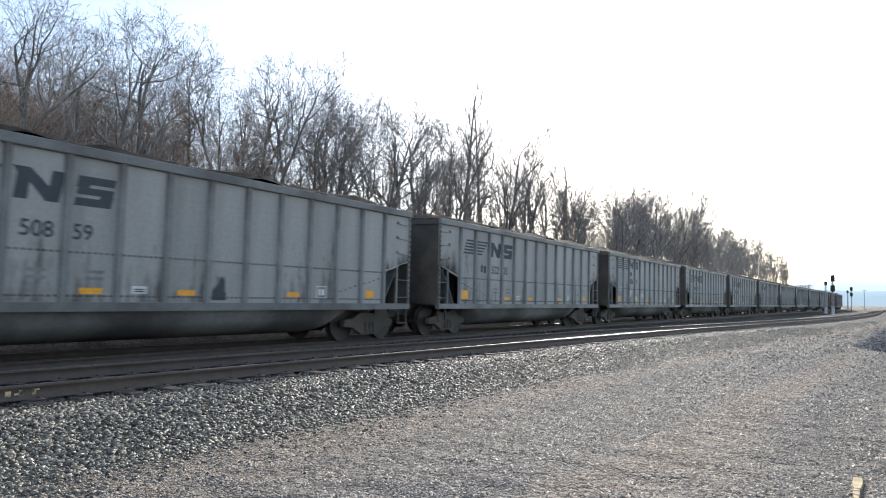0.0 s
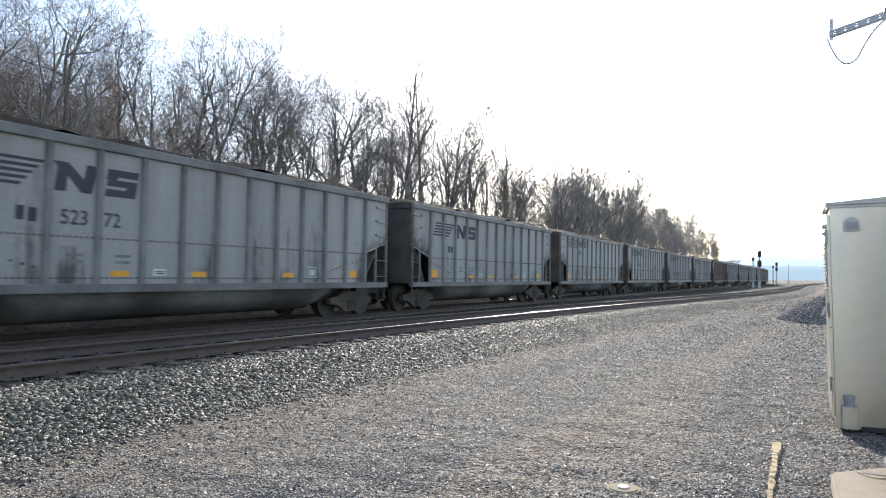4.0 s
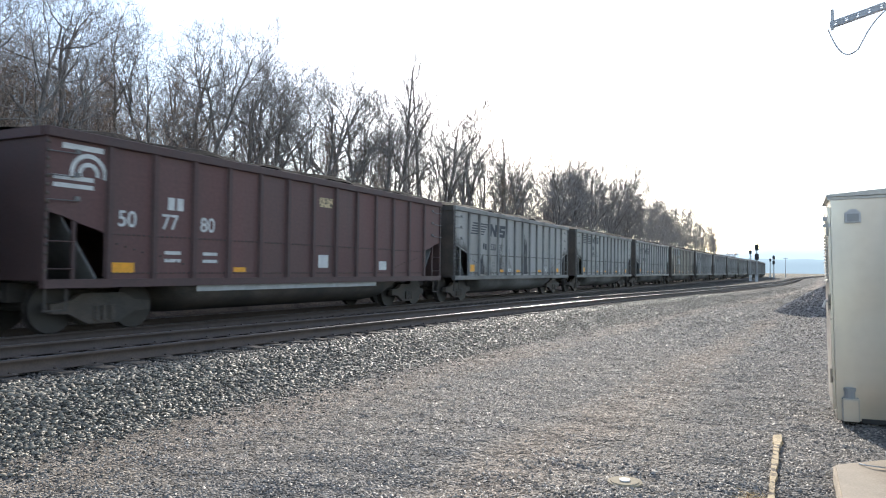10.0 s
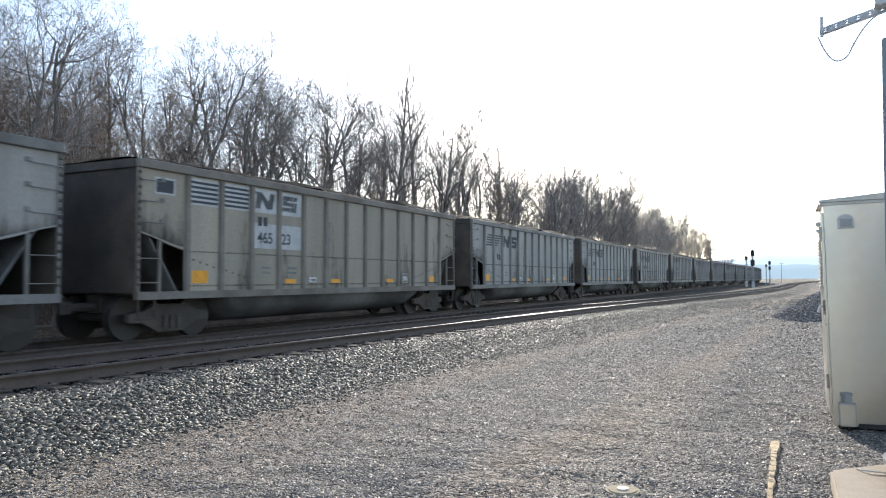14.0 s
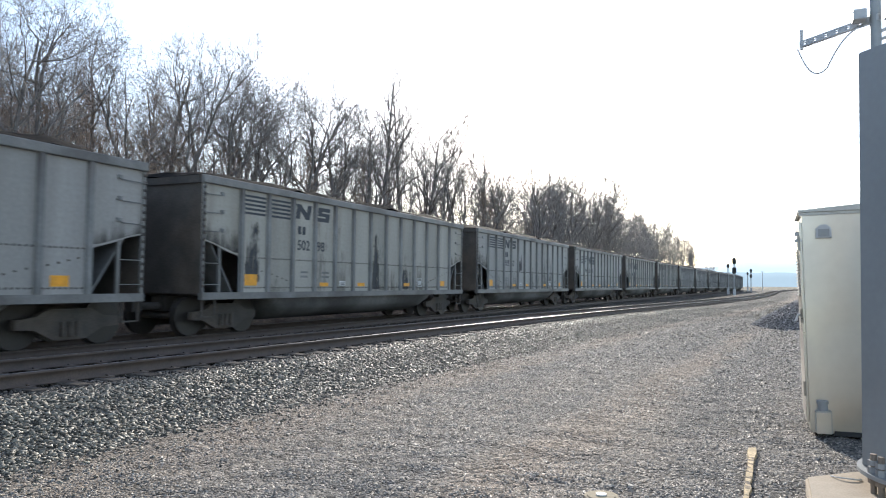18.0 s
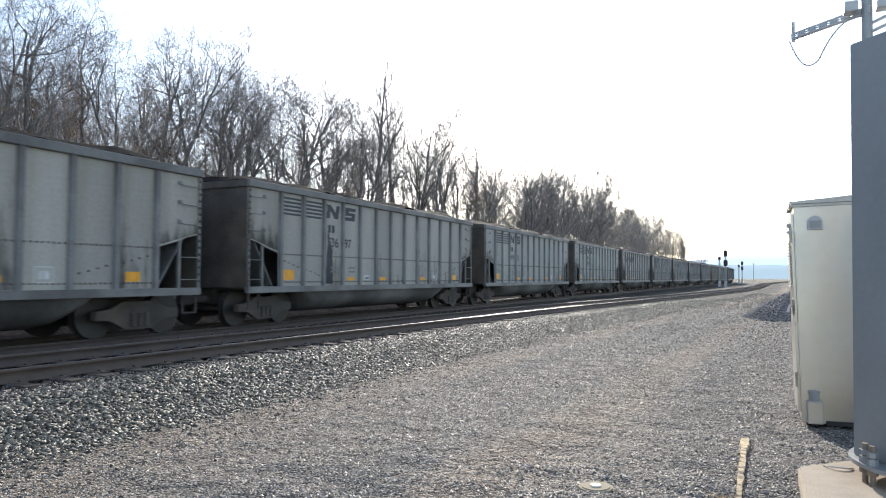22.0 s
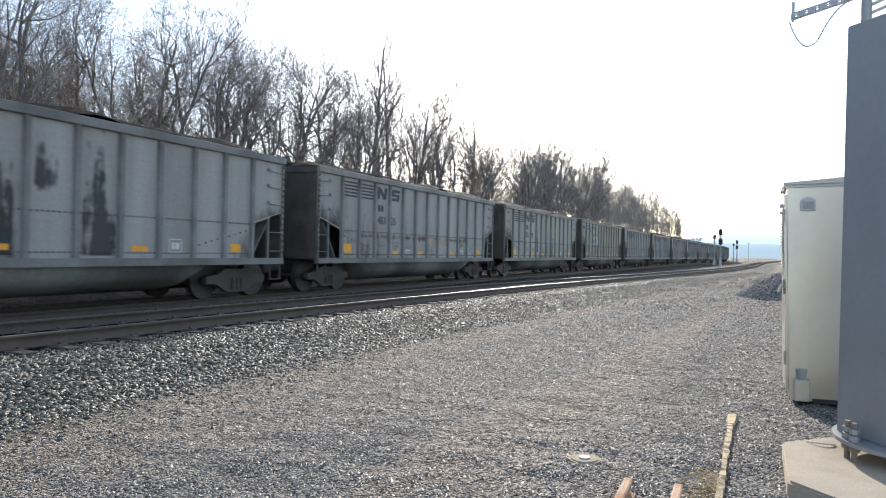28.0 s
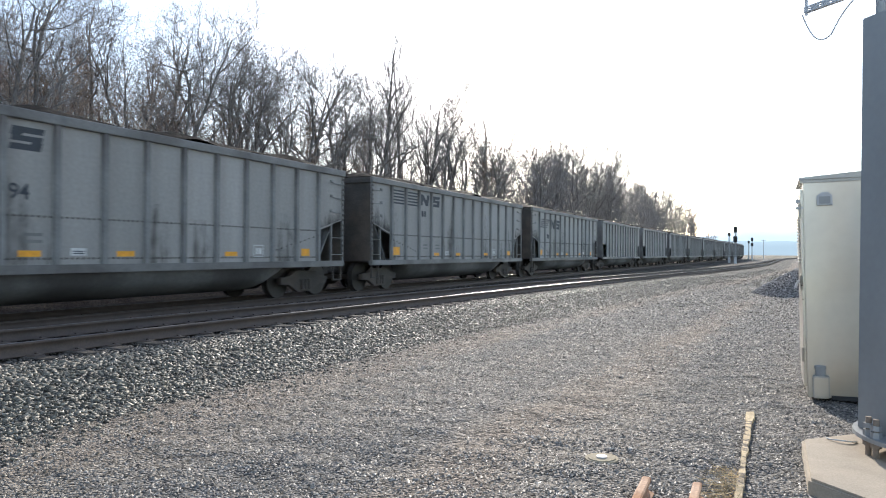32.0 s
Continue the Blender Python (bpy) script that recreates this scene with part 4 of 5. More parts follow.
def letter_oxide(car):
    """White arcs, name bar and number of the brown car."""
    cy, cz = EDGES[0] + 0.85, 2.98
    for r0, r1 in ((0.14, 0.22), (0.30, 0.38)):
        arc = [(cy + r1 * math.cos(a), cz - 0.12 + r1 * math.sin(a)) for a in [math.pi * q / 12 - 0.2 for q in range(15)]]
        arc += [(cy + r0 * math.cos(a), cz - 0.12 + r0 * math.sin(a)) for a in [math.pi * q / 12 - 0.2 for q in range(14, -1, -1)]]
        bm = bmesh.new()
        n = len(arc) // 2
        for q in range(n - 1):
            prism(bm, [arc[q], arc[q + 1], arc[2 * n - 2 - q], arc[2 * n - 1 - q]], "x", 1.501, 1.504)
        part("emblem_arc", bm, M_WHITE, car, "white painted arc")
    for z in (2.72, 2.58):
        flat(car, "emblem_bar", rect(EDGES[0] + 0.16, cy + 0.1, z, z + 0.08, 0.0), M_WHITE)
    flat(car, "print_bar", rect(EDGES[0] + 0.32, EDGES[0] + 1.15, 3.28, 3.38), M_WHITE)
    flat(car, "print_bar", rect(EDGES[2] + 0.36, EDGES[2] + 0.53, 2.36, 2.62), M_WHITE)
    flat(car, "print_bar", rect(EDGES[2] + 0.6, EDGES[2] + 0.77, 2.36, 2.62), M_WHITE)
    for k, s in ((1, "50"), (2, "77"), (3, "80")):
        words(car, s, 0.44, EDGES[k] + 0.2, 1.96, M_WHITE)
    for k in (2, 3):
        for z in (1.44, 1.28):
            flat(car, "print_bar", rect(EDGES[k] + 0.3, EDGES[k] + 0.72, z, z + 0.07), M_WHITE)
    flat(car, "reflector", rect(EDGES[1] + 0.1, EDGES[1] + 0.6, 1.06, 1.26), M_YELLOW, "faded yellow reflective square")
    flat(car, "reflector", rect(EDGES[4] + 0.2, EDGES[4] + 0.6, 1.08, 1.19), M_YELLOW, "faded yellow reflective strip")
    flat(car, "placard", rect(EDGES[7] + 0.28, EDGES[7] + 0.72, 1.2, 1.55), M_WHITE, "white notice")
    flat(car, "placard", rect(EDGES[10] + 0.25, EDGES[10] + 0.68, 1.15, 1.42), M_WHITE, "white notice")
    flat(car, "placard", rect(EDGES[7] + 0.3, EDGES[7] + 0.9, 2.86, 3.12), M_OLDYEL, "tan repainted field")
    flat(car, "scrape", rect(EDGES[3] + 0.2, EDGES[10] + 0.2, 0.66, 0.80), M_FADED, "pale scraped band along the belly", x=1.44)


# car number on the train -> lettering, number, paint
CARS = {-1: ("w", ("508", "59")), 0: ("w", ("522", "05")), 1: ("b", ("486", "19")), 2: ("w", ("525", "17")), 3: ("w", ("523", "72")), 4: ("w", None), 5: ("b", None),
        6: ("b", ("485", "6")), 7: ("b", ("477", "00")), 8: ("b", ("489", "49")), 9: ("o", None), 10: ("w", ("530", "65")), 11: ("b", ("475", "52")), 12: ("w", ("510", "42")),
        13: ("t", ("465", "23")), 14: ("w", None), 15: ("w", ("", "60")), 16: ("w", ("530", "56")), 17: ("b", ("502", "98")), 18: ("b", ("503", "52")), 19: ("w", ("528", "68")),
        20: ("w", ("515", "07")), 21: ("b", ("536", "97")), 22: ("b", ("478", "23")), 23: ("b", ("474", "57")), 24: ("w", None), 25: ("b", None), 26: ("w", None), 27: ("b", ("483", "26")),
        28: ("b", ("501", "38")), 29: ("t", ("463", "15")), 30: ("b", ("500", "94")), 31: ("b", None), 32: ("w", None)}
STAINS = {-1: ((7, 1.6, 1.0, 0.5),), 6: ((4, 2.7, 1.1, 0.5), (7, 2.2, 1.0, 0.5)), 8: ((3, 2.9, 1.0, 0.75), (7, 2.4, 1.0, 0.4)), 10: ((2, 2.0, 1.0, 0.5), (7, 3.0, 1.0, 0.7), (4, 2.2, 1.1, 0.5)), 17: ((7, 2.8, 1.0, 0.6), (1, 2.7, 1.2, 0.7), (9, 2.0, 1.0, 0.6)),
          18: ((5, 2.7, 1.6, 0.7), (7, 2.0, 1.0, 0.3)), 20: ((3, 3.1, 1.0, 0.8), (1, 2.7, 1.2, 0.7)), 24: ((2, 3.1, 1.4, 0.6), (8, 2.6, 1.0, 0.6)), 25: ((1, 3.3, 2.0, 0.8), (2, 3.3, 1.9, 0.8), (4, 3.3, 1.8, 0.8), (6, 3.2, 2.0, 0.7), (7, 3.4, 1.9, 0.85), (8, 3.4, 2.4, 0.85), (8, 2.3, 0.98, 0.6), (9, 3.25, 2.6, 0.6)),
          26: ((1, 2.8, 1.8, 0.5), (3, 3.42, 0.98, 0.86), (4, 2.6, 1.0, 0.3), (6, 3.4, 1.0, 0.8), (7, 3.2, 1.9, 0.6), (8, 3.43, 1.0, 0.86)), 28: ((5, 3.0, 1.1, 0.45), (7, 2.0, 1.2, 0.4), (8, 3.2, 1.0, 0.5)), 21: ((3, 2.9, 1.0, 0.5),)}
GREYS = "grey steel coal gondola with black stripes and number, heaped with coal"


def length_of(j):
    """All cars are of one build but the brown one, which is longer."""
    return 15.1 if j == 9 else 14.55


# metres by which the train is behind an even speed, second by second
DRIFT = (0.04, -0.24, 0.0, -0.15, -0.07, 0.0, 0.08, 0.17, 0.28, 0.27, 0.15, 0.05, 0.34, 0.07, -0.03, 0.08, 0.18, 0.26, 0.09, 0.07, -0.3, -0.15, -0.22, -0.06, 0.13, 0.06, -0.02, -0.09, -0.22, -0.03, -0.2, 0.05, -0.06)


def car_pose(j, t):
    """The car's middle on the track's curve."""
    y = LEAD + PITCH * j - SPEED * t + DRIFT[int(t)] + (14.55 if j != 9 else 14.9) / 2
    a = (float(main_track(y + 5.5)) - float(main_track(y - 5.5))) / 11
    return pose(float(main_track(y)), y, MAIN_TOP + RIDE, 0, 0, -math.degrees(math.atan(a)))


def train():
    cars = {}
    rnd, grime = random.Random(8), random.Random(14)
    models = {}
    for length in (14.55,):
        measures(length)
        models["w", length] = models["b", length] = gondola(M_GREY, M_POST, M_CHORD, M_TUB, 1)
        models["t", length] = gondola(M_TAN, M_POST_TAN, M_POST_TAN, M_TUB, 2)
        models["far", length] = gondola(M_GREY, M_POST, M_CHORD, M_TUB, 4, full=False)
    measures(15.1)
    models["o", 15.1] = gondola(M_OXIDE, M_POST_OXIDE, M_POST_OXIDE, M_GRIME, 3, end_paint=M_POST_OXIDE)
    for j in range(-3, 56):
        style, num = CARS.get(j, ("far", None))
        measures(length_of(j))
        car = copy_thing(models[style, length_of(j)], car_pose(j, 0))
        cars[j] = car
        label = {"w": "grey steel coal gondola with slanted black stripes, heaped with coal", "b": "grey steel coal gondola with level black stripes, heaped with coal",
                 "t": "tan weathered coal gondola with pale repainted fields, heaped with coal", "o": "oxide-brown coal gondola with white lettering, heaped with coal",
                 "far": "grey coal gondola rolling far down the train"}[style]
        if j in (17, 20, 21, 24, 28):
            for o in car.children_recursive:
                for slot in o.material_slots:
                    if slot.material == M_GREY:
                        slot.link = "OBJECT"
                        slot.material = M_OLIVE
        if j in STAINS:
            label = "grey coal gondola streaked with black run-down stains, heaped"
        if j in (7, 27):
            label = "grey coal gondola with brown rust patches, heaped with coal"
        tagged(car, label, "freight car", group="cars of the coal train")
        if style == "w":
            letter_winged(car, num)
        elif style == "b":
            letter_boxed(car, num)
        elif style == "t":
            letter_boxed(car, num, True)
            flat(car, "placard", rect(EDGES[0] + 0.42, EDGES[0] + 0.95, 2.95, 3.3), M_FADED, "pale notice frame")
            flat(car, "placard_field", rect(EDGES[0] + 0.46, EDGES[0] + 0.91, 2.99, 3.26), M_BLACK, x=1.505)
        elif style == "o":
            letter_oxide(car)
        if style in "wbt":
            yellow_marks(car, rnd)
        if style in "wbt":
            soot(car, grime)
        for k, top, low, width in STAINS.get(j, ()):
            stain(car, k, rnd, top, low, width)
        if j == 7:
            for k, f in ((2, 0.2), (3, 0.40), (4, 0.26), (5, 0.32), (6, 0.30), (9, 0.2)):
                patch(car, EDGES[k] + 0.5, 1.60, f, 0.35 * f + 0.05, M_RUST)
            patch(car, 0.4, 0.62, 0.9, 0.09, M_FADED, "scrape", "pale scrape along the belly", 1.4)
        if j == 1:
            # pale scrawls: looping strokes with no words in them
            for k, z0, h, w in ((1, 1.72, 0.2, 0.8), (3, 1.36, 0.4, 0.35), (3, 1.5, 0.18, 0.3), (5, 1.3, 0.32, 0.5), (5, 1.02, 0.16, 0.3), (4, 1.15, 0.3, 0.4)):
                pts = [(EDGES[k] + 0.18 + w * q / 9, z0 + h * (0.5 + 0.5 * math.sin(q * 2.1 + k + z0))) for q in range(10)]
                flat(car, "graffiti", pts + [(y + 0.045, z + 0.02) for y, z in reversed(pts)], M_WHITE, "pale sprayed scrawl", 1.5025, 0.0015)
        if j == 27:
            for k in (7, 8):
                patch(car, 0.5 * (EDGES[k] + EDGES[k + 1]), 1.56, 0.36, 0.17, M_TANPATCH, "tan_patch", "pale tan patch in a rust ring")
            for k in range(2, 11):
                smudge(car, "rust_film", EDGES[k] + 0.08, EDGES[k + 1] - 0.08, lambda y: 1.42, lambda y: 1.86, lambda u, v: 0.95 - 1.7 * np.abs(v - 0.55) ** 0.8, M_RUSTY, "thin brown rust film")
    for model in {id(m): m for m in models.values()}.values():
        for o in (*model.children_recursive, model):
            bpy.data.objects.remove(o)
    return cars


CARS_BUILT = train()


# ---- woods on the bank ----
def tubes(segs, sides):
    """Tapered tubes from rows of (start, end, start radius, end radius), as arrays of corners and quads."""
    P = np.array([s[0] for s in segs], float)
    Q = np.array([s[1] for s in segs], float)
    r0 = np.array([s[2] for s in segs])[:, None, None]
    r1 = np.array([s[3] for s in segs])[:, None, None]
    d = Q - P
    d /= np.linalg.norm(d, axis=1)[:, None] + 1e-9
    ref = np.where(np.abs(d[:, 2:3]) > 0.9, [[1.0, 0, 0]], [[0, 0, 1.0]])
    u = np.cross(d, ref)
    u /= np.linalg.norm(u, axis=1)[:, None]
    w = np.cross(d, u)
    a = 2 * np.pi * np.arange(sides) / sides
    ring = np.cos(a)[None, :, None] * u[:, None] + np.sin(a)[None, :, None] * w[:, None]
    V = np.concatenate([P[:, None] + r0 * ring, Q[:, None] + r1 * ring], 1)
    k = np.arange(sides)
    f = np.stack([k, (k + 1) % sides, (k + 1) % sides + sides, k + sides], -1)
    F = f[None] + 2 * sides * np.arange(len(segs))[:, None, None]
    return V.reshape(-1, 3), F.reshape(-1, 4)


def ribbons(segs, seed):
    """The finest twigs: slim tapering blades, one quad each, turned at random."""
    r = np.random.RandomState(seed)
    P = np.array([s[0] for s in segs], float)
    Q = np.array([s[1] for s in segs], float)
    r0 = np.array([s[2] for s in segs])[:, None]
    r1 = np.array([s[3] for s in segs])[:, None]
    d = Q - P
    u = np.cross(d, r.normal(size=P.shape))
    u /= np.linalg.norm(u, axis=1)[:, None] + 1e-9
    Q = P + d * 1.25
    V = np.stack([P - u * r0 * 0.74, P + u * r0 * 0.74, Q + u * r1 * 0.46, Q - u * r1 * 0.46], 1)
    return V.reshape(-1, 3), np.arange(4 * len(segs)).reshape(-1, 4)


def grow(rnd, height_m, trunk_r, fork, spread=0.8, first=0.3, reach=0.42, lean=(0, 0), up=0.12, thin=0.006, sway=0.10):
    """Branches of a bare tree, level by level: lists of segments (start, end, start radius, end radius)."""
    out = [[] for _ in range(len(fork) + 1)]
    pieces = (10, 6, 4, 3, 2)
    wobble = (sway, 0.22, 0.26, 0.28, 0.26)

    def branch(p, d, length, r, level):
        n = pieces[level]
        joints = []
        for k in range(n):
            w = wobble[level]
            d = (d + Vector((rnd.gauss(0, w), rnd.gauss(0, w), rnd.gauss(0, w) * 0.8 + (up if level else 0.03)))).normalized()
            q = p + d * length / n
            ra, rb = r * (1 - 0.74 * k / n), r * (1 - 0.74 * (k + 1) / n)
            out[level].append((tuple(p), tuple(q), max(ra, thin), max(rb, 0.75 * thin)))
            p = q
            joints.append((p.copy(), d.copy(), rb))
        if level == len(fork):
            return
        low = first if level == 0 else 0.15
        count = max(1, round(fork[level] * rnd.uniform(0.75, 1.25)))
        for c in range(count):
            f = low + (1 - low) * (c + rnd.random()) / count
            jp, jd, jr = joints[min(n - 1, int(f * n))]
            side = Vector((rnd.gauss(0, 1), rnd.gauss(0, 1), rnd.gauss(0, 0.5)))
            side = (side - side.dot(jd) * jd).normalized()
            ang = spread * rnd.uniform(0.65, 1.2)
            nd = jd * math.cos(ang) + side * math.sin(ang)
            grown = length * (reach if level == 0 else 0.67) * rnd.uniform(0.65, 1.15) * (1.12 - 0.55 * f)
            branch(jp, nd, grown, max(jr * rnd.uniform(0.58, 0.85), thin * 1.1), level + 1)

    branch(Vector((0, 0, -0.4)), Vector((lean[0], lean[1], 1)).normalized(), height_m * 0.92, trunk_r, 0)
    k = height_m / float(np.percentile([s[1][2] for l in out for s in l], 98))
    return [[(tuple(np.multiply(a, k)), tuple(np.multiply(b, k)), r0, r1) for a, b, r0, r1 in l] for l in out]


def tree_model(seed, height_m, trunk_r, fork=(10, 6, 5, 4), vines=0.0, lean=(0, 0), **shape):
    lv = grow(random.Random(seed), height_m, trunk_r, fork, lean=lean, **shape)
    root = new("bare_tree")
    v, f = tubes(lv[0] + lv[1], 6)
    part("trunk", raw_mesh("trunk", v, f, M_BARK, True), M_BARK, root, "forked grey-brown trunk")
    v1, f1 = tubes(lv[2], 3)
    fine = [s for l in lv[3:] for s in l]
    if fine:
        v2, f2 = ribbons(fine, seed)
        v1, f1 = list(v1) + list(v2), [tuple(q) for q in f1] + [tuple(q + len(v1)) for q in f2]
    part("crown", raw_mesh("crown", np.array(v1), np.array(f1), M_TWIG), M_TWIG, root)
    if vines:
        r = np.random.RandomState(seed)
        segs = []
        for q in range(900):
            z = height_m * vines * r.uniform(0, 1) ** 0.8
            a = r.uniform(0, 6.28)
            rad = (0.2 + 0.8 * r.uniform()) * (1.2 - 0.9 * z / (height_m * vines))
            p = np.array([rad * math.cos(a) + lean[0] * z, rad * math.sin(a) + lean[1] * z, z])
            q2 = p + np.array([r.normal(0, 0.25), r.normal(0, 0.25), r.normal(-0.1, 0.45)])
            segs.append((p, q2, 0.010, 0.005))
        v, f = tubes(segs, 3)
        part("vines", raw_mesh("vines", v, f, M_BRUSH), M_BRUSH, root, "tangle of dry vines")
    return root


def stand(root, x, y, turn, size, label):
    ob = copy_thing(root, pose(x, y, float(height(x, y)) - 0.05, 0, 0, turn))
    ob.scale = (size, size, size)
    return tagged(ob, label, "tree", group="trees of the wooded bank")


# how high the treetops stand along the front of the woods, 23 m to the side
_cy = np.array([14, 17, 22, 25, 26, 28, 32, 36, 42, 45, 49, 55, 61, 69, 79, 99, 115, 173, 238, 292])
_cz = np.array([10.6, 11.3, 11.6, 11.4, 10.8, 11.3, 11.9, 12.2, 13.1, 12.6, 14.1, 13, 12.8, 12.4, 14, 15.9, 15.2, 17.6, 17, 13.4])


def canopy(x, y):
    """Height of the treetops, falling back with the depth of the woods so that the front rows hide the rest."""
    back = -x / 23
    return 1.6 + (float(np.interp(y / back, _cy, _cz)) - 1.6) * back


def woods():
    # for each stretch of the bank: wide, leaning, crooked, slender and vine-wrapped trees; the finer ones nearer
    models = {}
    for stretch, thin, fork in (("near", 0.0125, (8, 7, 5, 4)), ("mid", 0.0142, (9, 7, 4, 3)), ("far", 0.019, (10, 7, 4))):
        n = 100 + 10 * len(models)
        models[stretch] = [tree_model(n + 1, 12, 0.17, fork, spread=0.8, first=0.18, reach=0.5, thin=thin), tree_model(n + 2, 12, 0.15, fork, lean=(0.14, 0.03), spread=0.75, first=0.2, reach=0.48, up=0.16, thin=thin),
                           tree_model(n + 3, 12, 0.2, fork, lean=(-0.1, 0.08), spread=0.9, reach=0.62, first=0.14, thin=thin), tree_model(n + 4, 12, 0.13, fork, spread=0.6, reach=0.4, up=0.2, first=0.12, thin=thin),
                           tree_model(n + 5, 12, 0.15, fork, vines=0.62, lean=(0.1, -0.03), spread=0.8, first=0.25, reach=0.45, thin=thin)]
    dead = tree_model(107, 12, 0.17, (9, 5, 3), spread=0.6, reach=0.24, up=0.2, first=0.3, thin=0.02, sway=0.025)
    rnd = random.Random(31)
    spots = []
    # x, y, model, height above its foot
    for x, y, m, h in ((-21.5, 11.2, 2, 12.6), (-20.6, 13.6, 0, 9.4), (-22, 15.0, 2, 8.8), (-24, 19.0, 4, 8.0), (-21.5, 20.6, 1, 8.4), (-23.5, 22.5, 2, 9.4), (-21.8, 24.8, 0, 9.0), (-24, 27.5, 2, 11.0), (-22.3, 30.6, 4, 11.2), (-24, 33.5, 0, 12.2), (-22.5, 34.4, 2, 11.4), (-23, 39.5, 0, 12.2),
                       (-24, 42.0, 6, 12.8), (-23.6, 43.6, 6, 11.8), (-22.6, 37.6, 1, 12.2), (-23.2, 46.6, 2, 12.8), (-24.5, 49.5, 1, 14.4), (-23.5, 52.5, 5, 14.0), (-24, 56, 3, 13.8), (-24, 61.5, 6, 11.0), (-23, 59, 4, 12.4), (-25, 66, 5, 12.2), (-23, 72, 3, 12.4),
                       (-24, 84, 6, 11.8), (-23, 86, 5, 15.0), (-24, 77, 5, 11.4), (-25, 92, 3, 14.0), (-23, 98, 5, 13.2), (-24, 105, 5, 14.0), (-25, 113, 3, 13.4)):
        spots.append((x, y, m, h if m == 6 else 1.1 * (canopy(x, y) - float(height(x, y)))))
    for k in range(9):
        y = 19.5 + 15 * (k + rnd.random()) / 9
        x = -21.5 - 3.5 * rnd.random()
        spots.append((x, y, rnd.choice((0, 1, 2)), (canopy(x, y) - float(height(x, y))) * rnd.choice((1.04, 0.95))))
    for k in range(46):
        y = 34 + 92 * (k + rnd.random()) / 46
        x = -21.5 - 4.5 * rnd.random()
        spots.append((x, y, rnd.choice((0, 1, 2, 3, 0, 3, 1, 4)), (canopy(x, y) - float(height(x, y))) * rnd.choice((1.1, 1.0, 0.88, 0.76))))
    for k in range(48):
        y = 13 + 112 * ((k + rnd.random()) / 48) ** 1.3
        x = -26 - 14 * rnd.random()
        spots.append((x, y, rnd.choice((0, 1, 2, 3, 4, 1)), max(4.5, (canopy(x, y) - float(height(x, y))) * rnd.choice((1.0, 0.88, 0.75, 0.62)))))
    labels = ("bare grey-brown tree with a wide twiggy crown on the bank", "leaning bare tree with fine winter twigs on the bank", "spreading bare tree with crooked limbs on the bank", "slender upright bare tree on the bank",
              "bare tree wrapped in dry vines on the bank", "thin straight bare sapling on the bank", "tall dead tree with few broken limbs")
    for x, y, m, h in spots:
        stretch = models["near" if y < 33 else "mid" if y < 64 else "far"]
        root = dead if m == 6 else stretch[3 if m == 5 else m]
        stand(root, x, y, {42.0: 20, 43.6: 205}.get(y, rnd.uniform(0, 360)), h / 12, labels[m])
    for model in (*models["near"], *models["mid"], *models["far"], dead):
        for o in (*model.children_recursive, model):
            bpy.data.objects.remove(o)
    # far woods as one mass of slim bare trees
    def kind(seed, thin, fork, spread, first):
        lv = grow(random.Random(seed), 12, 0.11, fork, spread=spread, reach=0.36, up=0.16, first=first, thin=thin)
        v1, f1 = tubes(lv[0] + lv[1], 3)
        v2, f2 = ribbons(lv[2] + lv[3], seed)
        return np.concatenate([v1, v2]), np.concatenate([f1, f2 + len(v1)])

    def mass(name, kinds, places, material, label):
        V, F, at = [], [], 0
        for x, y, tall in places:
            v, f = kinds[rnd.randrange(len(kinds))]
            a, s = rnd.uniform(0, 6.28), tall / 12
            c, sn = math.cos(a), math.sin(a)
            V.append(np.stack([(c * v[:, 0] - sn * v[:, 1]) * s + x, (sn * v[:, 0] + c * v[:, 1]) * s + y, v[:, 2] * s + float(height(x, y))], -1))
            F.append(f + at)
            at += len(v)
        tagged(new(name, raw_mesh(name, np.concatenate(V), np.concatenate(F), material)), label, "woods", kind="stuff")

    far = []
    for _ in range(150):
        y = 108 + 188 * rnd.random() ** 0.75
        x = -20.5 - 24 * rnd.random() ** 1.3
        far.append((x, y, (canopy(x, y) - float(height(x, y))) * rnd.uniform(0.72, 1.06)))
    mass("far_woods", [kind(300 + s, 0.021, (12, 5, 3), 0.6, 0.12) for s in range(5)], far, M_TWIG, "bare winter woods along the far bank")
    low = []
    for _ in range(210):
        y = 9 + 112 * rnd.random()
        low.append((-18.8 - 24 * rnd.random() ** 1.2 + 1.1e-4 * y * y, y, rnd.uniform(2.8, 5.6) + 0.03 * y))
    mass("thicket", [kind(400 + s, 0.0135, (11, 5, 3), 0.7, 0.04) for s in range(5)], low, M_TWIG, "thicket of bare saplings on the bank")


